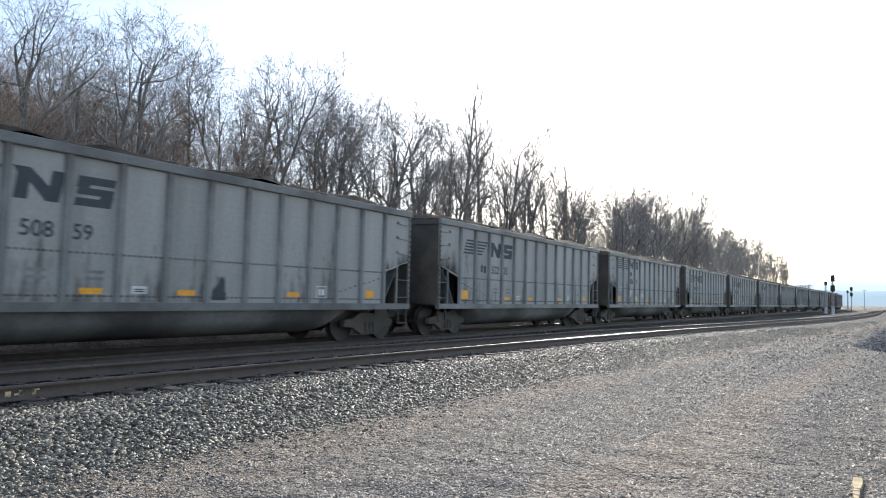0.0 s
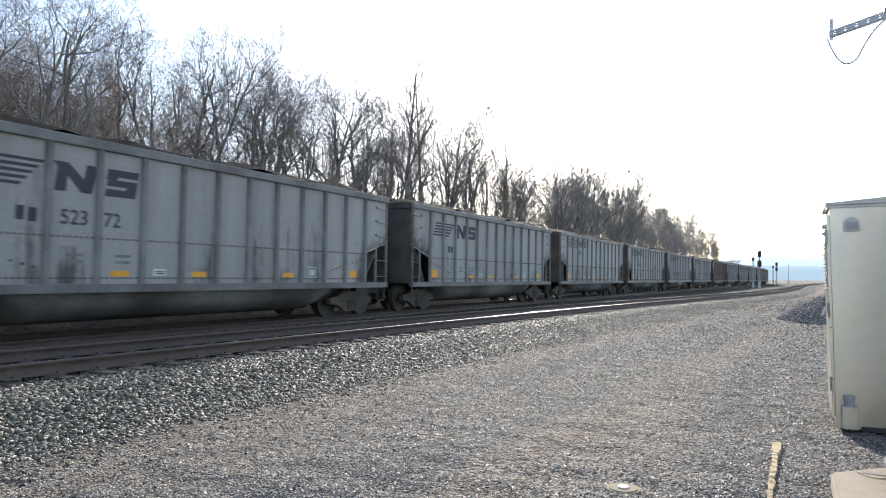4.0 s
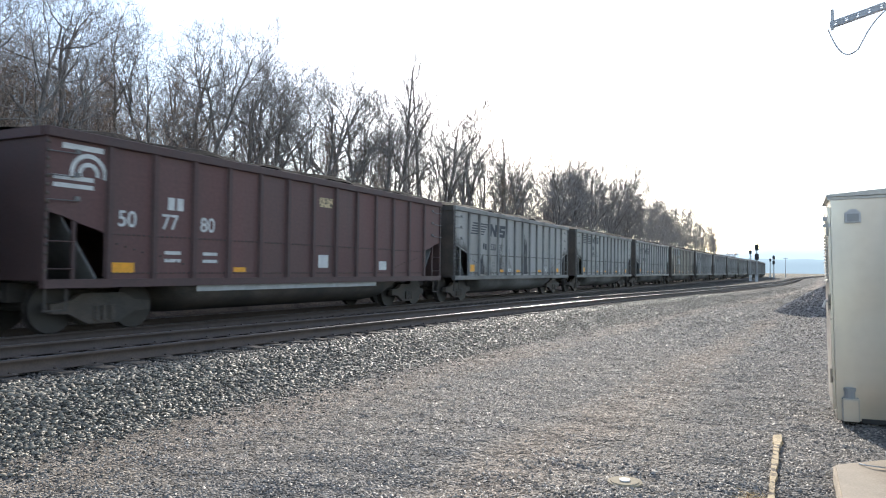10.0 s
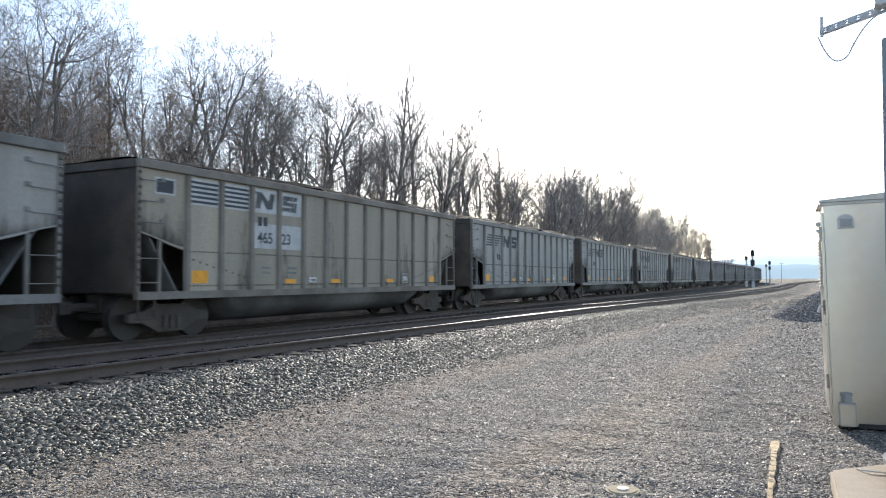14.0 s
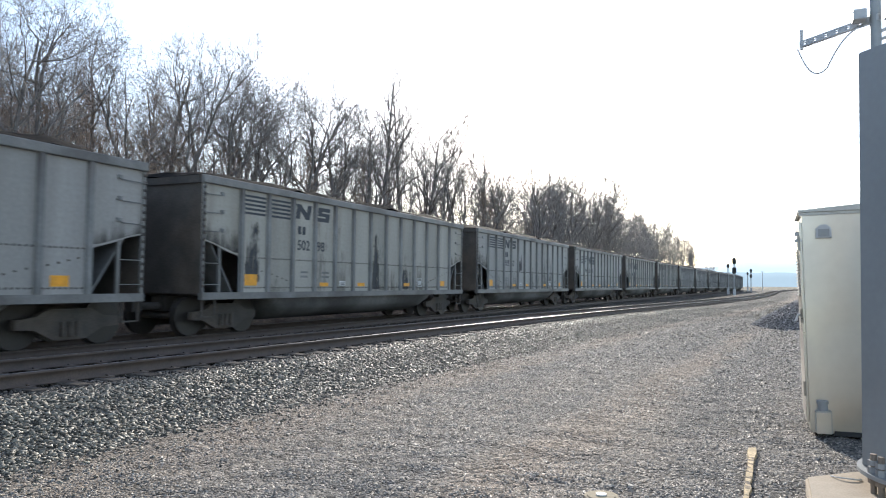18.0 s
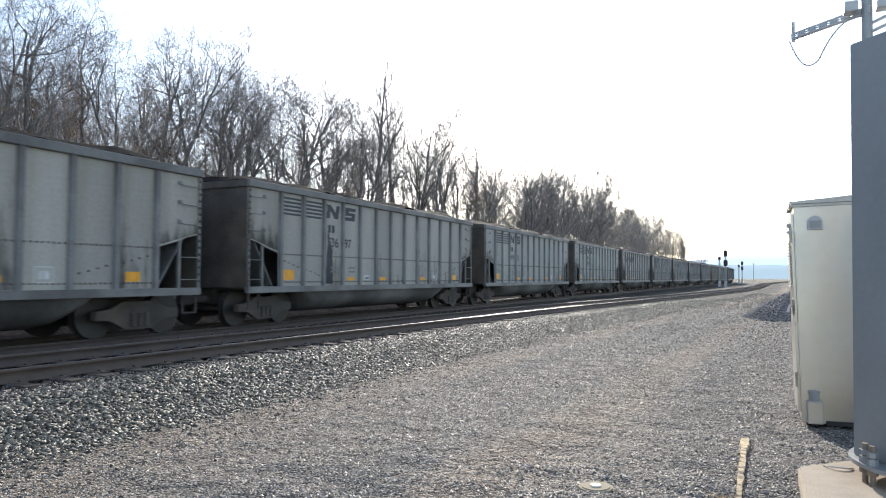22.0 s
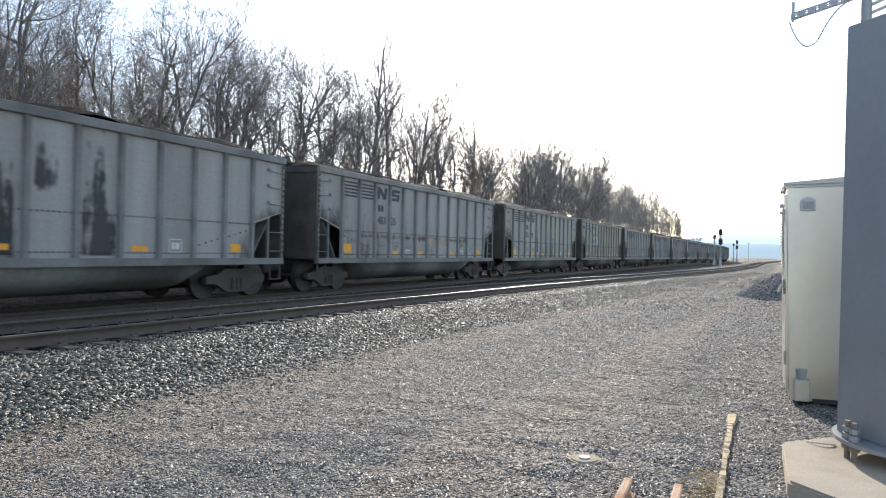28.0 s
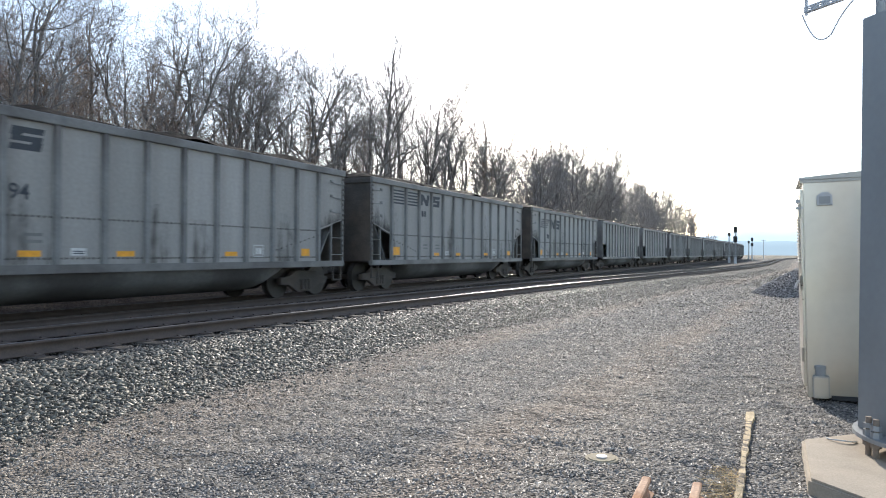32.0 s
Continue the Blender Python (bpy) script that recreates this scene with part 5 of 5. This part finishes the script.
def brush():
    """Dense dry undergrowth on the bank: arching canes and twigs, as one mass."""
    r = np.random.RandomState(77)
    segs = []
    n = 22000
    ys_ = 8 + 130 * r.uniform(0, 1, n) ** 1.9
    xs_ = -18.4 - 18 * r.uniform(0, 1, n) ** 1.2 + 1.47e-4 * ys_ ** 2 * 0.8
    zs_ = height(xs_, ys_)
    tall = np.where(ys_ < 26, 4.8, np.where(ys_ < 75, 3.5, 2.6)) * (0.75 + 0.35 * waves(xs_, ys_, 14, 0.5))
    for x, y, z, h in zip(xs_, ys_, zs_, tall):
        p = np.array([x, y, z - 0.05])
        d = np.array([r.normal(0, 0.35), r.normal(0, 0.35), 1.0])
        L = h * r.uniform(0.5, 1.35)
        rad = 0.014 + 0.00009 * y
        for q in range(3):
            e = p + d / np.linalg.norm(d) * L / 3
            segs.append((p, e, rad * (1 - 0.25 * q), rad * (0.75 - 0.25 * q)))
            if q:
                s = e + np.array([r.normal(0, 0.35), r.normal(0, 0.35), r.normal(0.1, 0.3)]) * L * 0.35
                segs.append((e, s, rad * 0.55, rad * 0.35))
                s2 = e + np.array([r.normal(0, 0.35), r.normal(0, 0.35), r.normal(0.0, 0.3)]) * L * 0.3
                segs.append((e, s2, rad * 0.5, rad * 0.3))
            p = e
            d = d + np.array([r.normal(0, 0.4), r.normal(0, 0.4), -0.25])
    v, f = ribbons(segs, 78)
    tagged(new("undergrowth", raw_mesh("undergrowth", v, f, M_BRUSH)), "tangled brown undergrowth on the bank behind the train", "brush", kind="stuff")


woods()
brush()


# ---- the yard's equipment ----
def bevelled(x0, x1, y0, y1, z0, z1, r=0.01, m=None):
    bm = bmesh.new()
    box(bm, x0, x1, y0, y1, z0, z1)
    bmesh.ops.bevel(bm, geom=bm.edges[:], offset=r, segments=2, affect="EDGES")
    if m is not None:
        bmesh.ops.transform(bm, matrix=m, verts=bm.verts)
    return bm


def instrument_case():
    """Sheet-aluminium signal case; its own space: x to the right, y away, front face at y = 0."""
    case = tagged(new("signal_case"), "bare aluminium signal case, slightly leaning, standing on gravel", "equipment case")
    W, D, H = 1.9, 1.15, 2.42
    part("body", bevelled(0, W, 0, D, 0.02, H, 0.012), M_ALU, case)
    bm = bmesh.new()
    prism(bm, [(-0.04, H), (W + 0.04, H), (W + 0.04, H + 0.025), (W / 2, H + 0.09), (-0.04, H + 0.025)], "y", -0.04, D + 0.04)
    part("roof", bm, M_ALUDULL, case, "shallow overhanging aluminium roof")
    part("drip_edge", bevelled(-0.03, W + 0.03, -0.02, -0.002, H - 0.035, H - 0.002, 0.004), M_ALUDULL, case)
    bm = bmesh.new()
    prism(bm, [(0.13, 2.13), (0.28, 2.13), (0.28, 2.235), (0.235, 2.275), (0.175, 2.275), (0.13, 2.235)], "y", -0.05, -0.001)
    vent = part("vent_hood", bm, M_GALVDARK, case, "small grey hooded vent")
    part("vent_screen", bevelled(0.15, 0.26, -0.055, -0.051, 2.145, 2.225, 0.001), M_GALV, vent)
    # cable entry box with pipe at the foot
    entry = part("cable_box", bevelled(0.05, 0.21, -0.12, -0.002, 0.03, 0.27, 0.008), M_ALUDULL, case, "aluminium cable entry box")
    part("cable_box_lid", bevelled(0.06, 0.195, -0.135, -0.121, 0.035, 0.255, 0.004), M_ALU, entry)
    bm = bmesh.new()
    bar(bm, (0.125, -0.06, 0.27), (0.125, -0.06, 0.345), 0.05, 14)
    part("conduit", bm, M_GALV, case)
    bm = bmesh.new()
    bar(bm, (0.125, -0.06, 0.345), (0.125, -0.06, 0.375), 0.058, 14)
    part("conduit_cap", bm, M_GALV, case)
    # black strip added in place of the shade in the gap below the case
    part("kick_plate", bevelled(0.23, W - 0.02, -0.012, -0.002, 0.0, 0.05, 0.003), M_SIGBLACK, case, "black strip put in for the shaded gap at the foot")
    # hinged door on the flank, with hinges, hasp and louvres
    door = part("door", bevelled(-0.03, -0.002, 0.06, D - 0.06, 0.12, H - 0.1, 0.006), M_ALU, case)
    for z in (0.4, 1.2, 2.0):
        bm = bmesh.new()
        bar(bm, (-0.035, 0.06, z), (-0.035, 0.06, z + 0.16), 0.014, 8)
        part("hinge", bm, M_ALU, door)
    for q in range(15):
        part("louvre", bevelled(-0.05, -0.031, 0.2, 0.9, 1.50 + 0.036 * q, 1.516 + 0.036 * q, 0.003), M_ALUDULL, door)
    part("latch", bevelled(-0.075, -0.031, 0.1, 0.18, 2.17, 2.215, 0.004), M_GALVDARK, door)
    bm = bmesh.new()
    bar(bm, (-0.031, 0.12, 1.29), (-0.07, 0.12, 1.29), 0.014, 8)
    bar(bm, (-0.066, 0.12, 1.3), (-0.095, 0.1, 1.22), 0.011, 8, 0.015)
    part("door_handle", bm, M_GALVDARK, door, "drooping steel door handle")
    part("eave_bracket", bevelled(-0.08, -0.002, 0.05, 0.13, 2.1, 2.13, 0.004), M_GALVDARK, case)
    case.matrix_basis = pose(0.395, 8.72, 0.0, 0, -1.4, 0)
    return case


instrument_case()


def signal_structure():
    """Octagonal footing, and on it a square steel mast base on levelling bolts."""
    bm = bmesh.new()
    s, cx, cy, R = 1.08, 1.55, 5.72, 1.41
    outline = [(cx + R * math.cos(a), cy + R * math.sin(a)) for a in [math.pi / 8 + math.pi / 4 * k for k in range(8)]]
    prism(bm, outline, "z", -0.3, 0.12)
    bmesh.ops.bevel(bm, geom=[e for e in bm.edges if abs(e.verts[0].co.z - e.verts[1].co.z) < 0.01 and e.verts[0].co.z > 0.1], offset=0.018, segments=2, affect="EDGES")
    tagged(new("concrete_footing", to_mesh("concrete_footing", bm, M_CONC)), "pale octagonal concrete footing set in gravel", "footing")
    mast = tagged(new("signal_mast"), "broad grey galvanised steel mast bolted to a concrete footing", "signal mast")
    # own space: the mast's near-left edge at the origin, x along the face toward the yard
    mast.matrix_basis = pose(0.574, 6.26, 0.12, 0, 0.6, -52)
    cut, wide = 0.085, 0.92
    bm = bmesh.new()
    prism(bm, [(cut, 0), (wide - cut, 0), (wide, cut), (wide, wide - cut), (wide - cut, wide), (cut, wide), (0, wide - cut), (0, cut)], "z", 0.15, 3.28)
    bmesh.ops.bevel(bm, geom=bm.edges[:], offset=0.006, segments=2, affect="EDGES")
    part("shaft", bm, M_GALV, mast)
    bm = bmesh.new()
    bar(bm, (0.46, 0.46, 0.118), (0.46, 0.46, 0.148), 0.63, 40)
    bmesh.ops.bevel(bm, geom=[e for e in bm.edges if abs(e.verts[0].co.z - e.verts[1].co.z) < 0.001], offset=0.006, segments=2, affect="EDGES")
    part("base_plate", bm, M_GALV, mast, "thick round steel flange on levelling nuts")
    for quarter in range(4):
        for angle in (252, 261):
            a = radians(angle + 90 * quarter)
            bx, by = 0.46 + 0.58 * math.cos(a), 0.46 + 0.58 * math.sin(a)
            bm = bmesh.new()
            bar(bm, (bx, by, -0.03), (bx, by, 0.285), 0.021, 12)
            bolt = part("anchor_bolt", bm, M_BOLT, mast, "rusty brown anchor bolt")
            for z, h in ((0.078, 0.04), (0.149, 0.045), (0.205, 0.035)):
                bm = bmesh.new()
                bar(bm, (bx, by, z), (bx, by, z + h), 0.038, 6)
                part("nut", bm, M_GALV if z > 0.1 else M_BOLT, bolt)
    # a slack ground wire on the footing
    cu = [(0.43, 6.36, 0.126), (0.46, 6.31, 0.13), (0.50, 6.285, 0.135), (0.55, 6.275, 0.136), (0.60, 6.29, 0.132), (0.635, 6.335, 0.126)]
    bm = bmesh.new()
    for a, b in zip(cu, cu[1:]):
        bar(bm, a, b, 0.006, 6)
    tagged(new("ground_wire", to_mesh("ground_wire", bm, M_WHITE)), "thin pale ground wire lying on the footing", "wire")


signal_structure()


def bracket_pole():
    """A galvanised pipe pole behind the mast, with a drilled cross-arm, clamps and lattice struts."""
    pole = tagged(new("bracket_pole"), "galvanised pipe pole with a drilled cross-arm and slack cable", "pole")
    px, py = 0.99, 8.05
    bm = bmesh.new()
    bar(bm, (px, py, -0.2), (px, py, 6.2), 0.052, 16)
    part("pipe", bm, M_GALV, pole, smooth=False)
    a, b = Vector((0.335, 8.55, 4.255)), Vector((px + 0.02, py - 0.06, 4.27))
    d = (b - a).normalized()
    L = (b - a).length
    m = Matrix.Translation(a) @ Matrix(((d.x, -d.y, 0, 0), (d.y, d.x, 0, 0), (d.z, 0, 1, 0), (0, 0, 0, 1)))
    bm = bmesh.new()
    for z0, z1 in ((-0.034, -0.018), (-0.006, 0.006), (0.018, 0.034)):
        box(bm, 0, L, -0.004, 0.004, z0, z1, m)
    k = int(L / 0.11)
    for q in range(k + 1):
        x0 = L * q / k
        for z0, z1 in ((-0.018, -0.006), (0.006, 0.018)):
            box(bm, max(0, x0 - 0.048), min(L, x0 + 0.048), -0.004, 0.004, z0, z1, m)
    box(bm, 0, L, 0.004, 0.04, 0.028, 0.034, m)
    box(bm, 0, L, 0.004, 0.04, -0.034, -0.028, m)
    part("cross_arm", bm, M_GALVDARK, pole, "drilled steel channel")
    bm = bmesh.new()
    bar(bm, a + Vector((0.02, 0, -0.06)), a + Vector((0.02, 0, 0.16)), 0.016, 8)
    part("end_pin", bm, M_GALVDARK, pole)
    for off in (-0.14, 0.14):
        part("clamp", bevelled(px + off - 0.06, px + off + 0.06, py - 0.1, py + 0.06, 4.26, 4.36, 0.006), M_GALVDARK, pole)
    for q, (z0, z1) in enumerate(((4.12, 4.36), (4.04, 4.24), (3.98, 4.0), (3.86, 3.78))):
        bm = bmesh.new()
        bar(bm, (px, py, z0), (px + 1.3, py - 0.3, z1 + 0.25 * (q < 2)), 0.016, 6)
        part("strut", bm, M_GALVDARK, pole)
    bm = bmesh.new()
    pts = []
    for q in range(25):
        u = q / 24
        p = a.lerp(b, u * 0.95)
        drop = 0.62 * (1 - u) ** 1.2 * math.sin(min(1, u * 2.3) * math.pi * 0.5) * (1.0 if u < 0.42 else max(0.0, (0.8 - u) / 0.38))
        pts.append(Vector((p.x - 0.02, p.y, p.z - 0.05 - drop * 0.95)))
    for p, q in zip(pts, pts[1:]):
        bar(bm, p, q, 0.008, 5)
    part("cable", bm, M_GALVDARK, pole, "slack cable looping under the arm")


bracket_pole()

# round access lid in the gravel
lid = tagged(new("access_lid"), "round pale access lid lying flush in the gravel", "lid")
bm = bmesh.new()
bar(bm, (0, 0, -0.05), (0, 0, 0.02), 0.125, 28)
part("rim", bm, M_PLASTIC, lid)
bm = bmesh.new()
bar(bm, (0, 0, 0.0201), (0, 0, 0.026), 0.104, 28)
part("disc", bm, M_PLASTIC, lid)
bm = bmesh.new()
bar(bm, (0, 0, 0.0261), (0, 0, 0.034), 0.04, 16)
part("centre_cap", bm, M_WHITE, lid)
lid.matrix_basis = pose(-1.145, 5.34, 0.012, 1.5, -1, 0)

# weathered yellow timber half sunk in the gravel
rnd = random.Random(3)
bm = bmesh.new()
n = 26
rings = []
for q in range(n + 1):
    y = 3.6 + 4.0 * q / n
    w = 0.024 + 0.007 * rnd.uniform(-1, 1) + (0.016 if q > n - 3 else 0)
    h = 0.035 + 0.005 * rnd.uniform(-1, 1)
    c = -0.17 + 0.003 * rnd.uniform(-1, 1) + 0.012 * q / n
    rings.append([bm.verts.new(v) for v in ((c - w, y, -0.06), (c - w * 0.9, y, h), (c + w * (0.7 + 0.3 * rnd.random()), y, h - 0.01 * rnd.random()), (c + w * 1.25, y, -0.06))])
for a, b in zip(rings, rings[1:]):
    for k in range(4):
        bm.faces.new((a[k], a[(k + 1) % 4], b[(k + 1) % 4], b[k]))
bm.faces.new(rings[0])
bm.faces.new(rings[-1][::-1])
tagged(new("edging_timber", to_mesh("edging_timber", bm, M_OLDYEL)), "flaking yellow-painted timber edging half sunk in gravel", "timber")

# two short rusty rail ends sticking up near the viewer's feet
for x, y, z, ry in ((-0.72, 4.74, 0.075, 2), (-0.405, 4.8, 0.065, -3)):
    stub = bmesh.new()
    prism(stub, [(-0.05, -0.06), (0.05, -0.06), (0.05, -0.045), (0.012, -0.03), (0.012, 0.02), (0.028, 0.03), (0.028, 0.05), (0.018, 0.056), (-0.018, 0.056), (-0.028, 0.05), (-0.028, 0.03), (-0.012, 0.02), (-0.012, -0.03), (-0.05, -0.045)], "y", -1.3, 0)
    ob = tagged(new("rail_stub", to_mesh("rail_stub", stub, M_RUSTRAIL)), "short length of orange-rusted rail lying on gravel", "rail", group="rail stubs in the gravel")
    ob.matrix_basis = pose(x, y, z - 0.012, 0, ry, 1)

# dry straw by the timber, a pale scrap, and the dark ballast heap
r = np.random.RandomState(9)
segs = []
for q in range(420):
    p = np.array([-0.42 + 0.24 * r.uniform() ** 0.6, 4.3 + 1.25 * r.uniform(), 0.012 + 0.02 * r.uniform()])
    d = r.normal(size=3) * np.array([0.06, 0.07, 0.018])
    segs.append((p, p + d, 0.0022, 0.0012))
v, f = tubes(segs, 3)
tagged(new("dry_grass", raw_mesh("dry_grass", v, f, M_STRAW)), "wisps of dry straw beside the timber", "grass", kind="stuff")

gx, gy = np.meshgrid(np.linspace(-1, 1, 46), np.linspace(-1, 1, 46))
rad = np.hypot(gx, gy)
hz = 1.35 * np.clip(1 - rad, 0, 1) ** 0.85 * (1 + 0.25 * waves(gx * 4, gy * 4, 51, 1.0)) - 0.06
PX, PY, PRX, PRY = 1.75, 32.0, 2.5, 4.2
idx = np.arange(46 * 46).reshape(46, 46)
quads = np.stack([idx[:-1, :-1], idx[:-1, 1:], idx[1:, 1:], idx[1:, :-1]], -1).reshape(-1, 4)
heap = tagged(new("stone_heap"), "dark heap of fresh crushed stone on the yard", "stone heap")
part("mound", raw_mesh("mound", np.stack([PX + PRX * gx, PY + PRY * gy, hz], -1).reshape(-1, 3), quads, M_PILE, True), M_PILE, heap)


def heap_stones():
    r = np.random.RandomState(52)
    n = 13000
    a, q = r.uniform(0, 6.28, n), np.sqrt(r.uniform(0, 1, n)) * 1.03
    x, y = q * np.cos(a), q * np.sin(a)
    z = 1.35 * np.clip(1 - q, 0, 1) ** 0.85 * (1 + 0.25 * waves(x * 4, y * 4, 51, 1.0)) - 0.04
    base = np.array([(1, 0, 0), (-1, 0, 0), (0, 1, 0), (0, -1, 0), (0, 0, 1), (0, 0, -1.0)])
    tri = np.array([(0, 2, 4), (2, 1, 4), (1, 3, 4), (3, 0, 4), (2, 0, 5), (1, 2, 5), (3, 1, 5), (0, 3, 5)])
    V = (base[None] * r.uniform(0.5, 1.2, (n, 6, 1)) + r.uniform(-0.3, 0.3, (n, 6, 3))) * r.uniform(0.018, 0.05, (n, 1, 1))
    V += np.stack([PX + PRX * x, PY + PRY * y, z], -1)[:, None]
    F = (tri[None] + 6 * np.arange(n)[:, None, None]).reshape(-1, 3)
    tagged(part("rubble", raw_mesh("rubble", V.reshape(-1, 3), F, M_PILE), M_PILE, heap, "dark angular stones"), kind="stuff")


heap_stones()


# ---- far end of the yard ----
def colour_signal(x, y, top, heads, label, size=0.85):
    """A pipe signal mast with oval-backed heads, ladder and case."""
    sig = tagged(new("railway_signal"), label, "railway signal", group="signals by the tracks")
    z0 = float(height(x, y))
    bm = bmesh.new()
    bar(bm, (x, y, z0 - 0.2), (x, y, top), 0.075, 10)
    part("mast", bm, M_GALV, sig)
    for hz_ in heads:
        bm = bmesh.new()
        o = [(x + 0.36 * size * math.cos(a), hz_ + size * (0.30 * math.sin(a) + (0.32 if math.sin(a) > 0 else -0.32))) for a in [2 * math.pi * q / 20 for q in range(20)]]
        prism(bm, o, "y", y - 0.14, y - 0.10)
        head = part("signal_head", bm, M_SIGBLACK, sig, "black oval signal backboard")
        for dz in (0.33 * size, 0, -0.33 * size):
            bm = bmesh.new()
            bar(bm, (x, y - 0.14, hz_ + dz), (x, y - 0.36, hz_ + dz), 0.12 * size, 10)
            part("lens_hood", bm, M_SIGBLACK, head)
    bm = bmesh.new()
    for dx in (-0.17, 0.17):
        bar(bm, (x + dx, y + 0.16, z0), (x + dx, y + 0.16, top - 0.6), 0.02, 5)
    for q in range(int((top - 1) / 0.35)):
        bar(bm, (x - 0.17, y + 0.16, z0 + 0.4 + 0.35 * q), (x + 0.17, y + 0.16, z0 + 0.4 + 0.35 * q), 0.014, 4)
    part("ladder", bm, M_GALV, sig)
    part("signal_case", bevelled(x - 0.2, x + 0.2, y - 0.2, y + 0.2, z0 - 0.1, z0 + 1.0, 0.02), M_GALVDARK, sig)


colour_signal(-5.05, 119, 5.9, (5.45, 3.95), "signal mast with two black oval heads by the track")
colour_signal(-6.55, 131, 5.2, (5.0,), "signal mast with one small black head by the track", 0.6)
colour_signal(-4.6, 205, 5.9, (5.55, 4.2), "distant signal mast with two black heads")
colour_signal(-5.6, 212, 5.3, (4.95,), "distant signal mast with one small black head", 0.65)
for x, y, top in ((-2.2, 250, 6.4),):
    pole = tagged(new("line_pole"), "slim distant line pole beyond the signals", "pole")
    bm = bmesh.new()
    bar(bm, (x, y, -0.2), (x, y, top), 0.11, 8, 0.08)
    part("shaft", bm, M_GALVDARK, pole)
    bm = bmesh.new()
    box(bm, x - 0.7, x + 0.7, y - 0.06, y + 0.06, top - 0.35, top - 0.2)
    part("cross_arm", bm, M_GALVDARK, pole)


def far_hills():
    # aerial haze is painted into each ridge's tint and given a glow
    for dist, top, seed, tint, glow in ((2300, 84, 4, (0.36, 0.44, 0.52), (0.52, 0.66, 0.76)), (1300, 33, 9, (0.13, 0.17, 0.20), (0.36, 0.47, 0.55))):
        m = bpy.data.materials.new("painted_haze")
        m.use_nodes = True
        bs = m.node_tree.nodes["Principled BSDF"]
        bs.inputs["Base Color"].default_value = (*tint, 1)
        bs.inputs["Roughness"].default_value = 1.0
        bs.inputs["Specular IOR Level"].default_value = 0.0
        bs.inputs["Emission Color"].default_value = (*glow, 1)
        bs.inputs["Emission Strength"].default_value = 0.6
        az = np.radians(np.linspace(-75, 75, 200))
        prof = top * (0.80 + 0.22 * waves(az * 20, az * 0, seed, 0.9) + 0.12 * waves(az * 90, az * 0, seed + 1, 1.0))
        x, y = dist * np.sin(az), dist * np.cos(az)
        rows = [(0.0, 1.0), (0.6, 1.03), (1.0, 1.12), (0.7, 1.3), (0.0, 1.5)]
        V = np.stack([np.stack([x * f, y * f, prof * h - (3 if h == 0 else 0)], -1) for h, f in rows], 0)
        n = len(az)
        idx = np.arange(n * len(rows)).reshape(len(rows), n)
        q = np.stack([idx[:-1, :-1], idx[:-1, 1:], idx[1:, 1:], idx[1:, :-1]], -1).reshape(-1, 4)
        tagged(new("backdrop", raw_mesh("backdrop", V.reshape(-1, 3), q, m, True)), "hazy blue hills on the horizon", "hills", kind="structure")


far_hills()


# ---- everything that moves ----
def motions():
    for j, car in CARS_BUILT.items():
        walk(car, [(t, car_pose(j, t)) for t in range(33)])


motions()
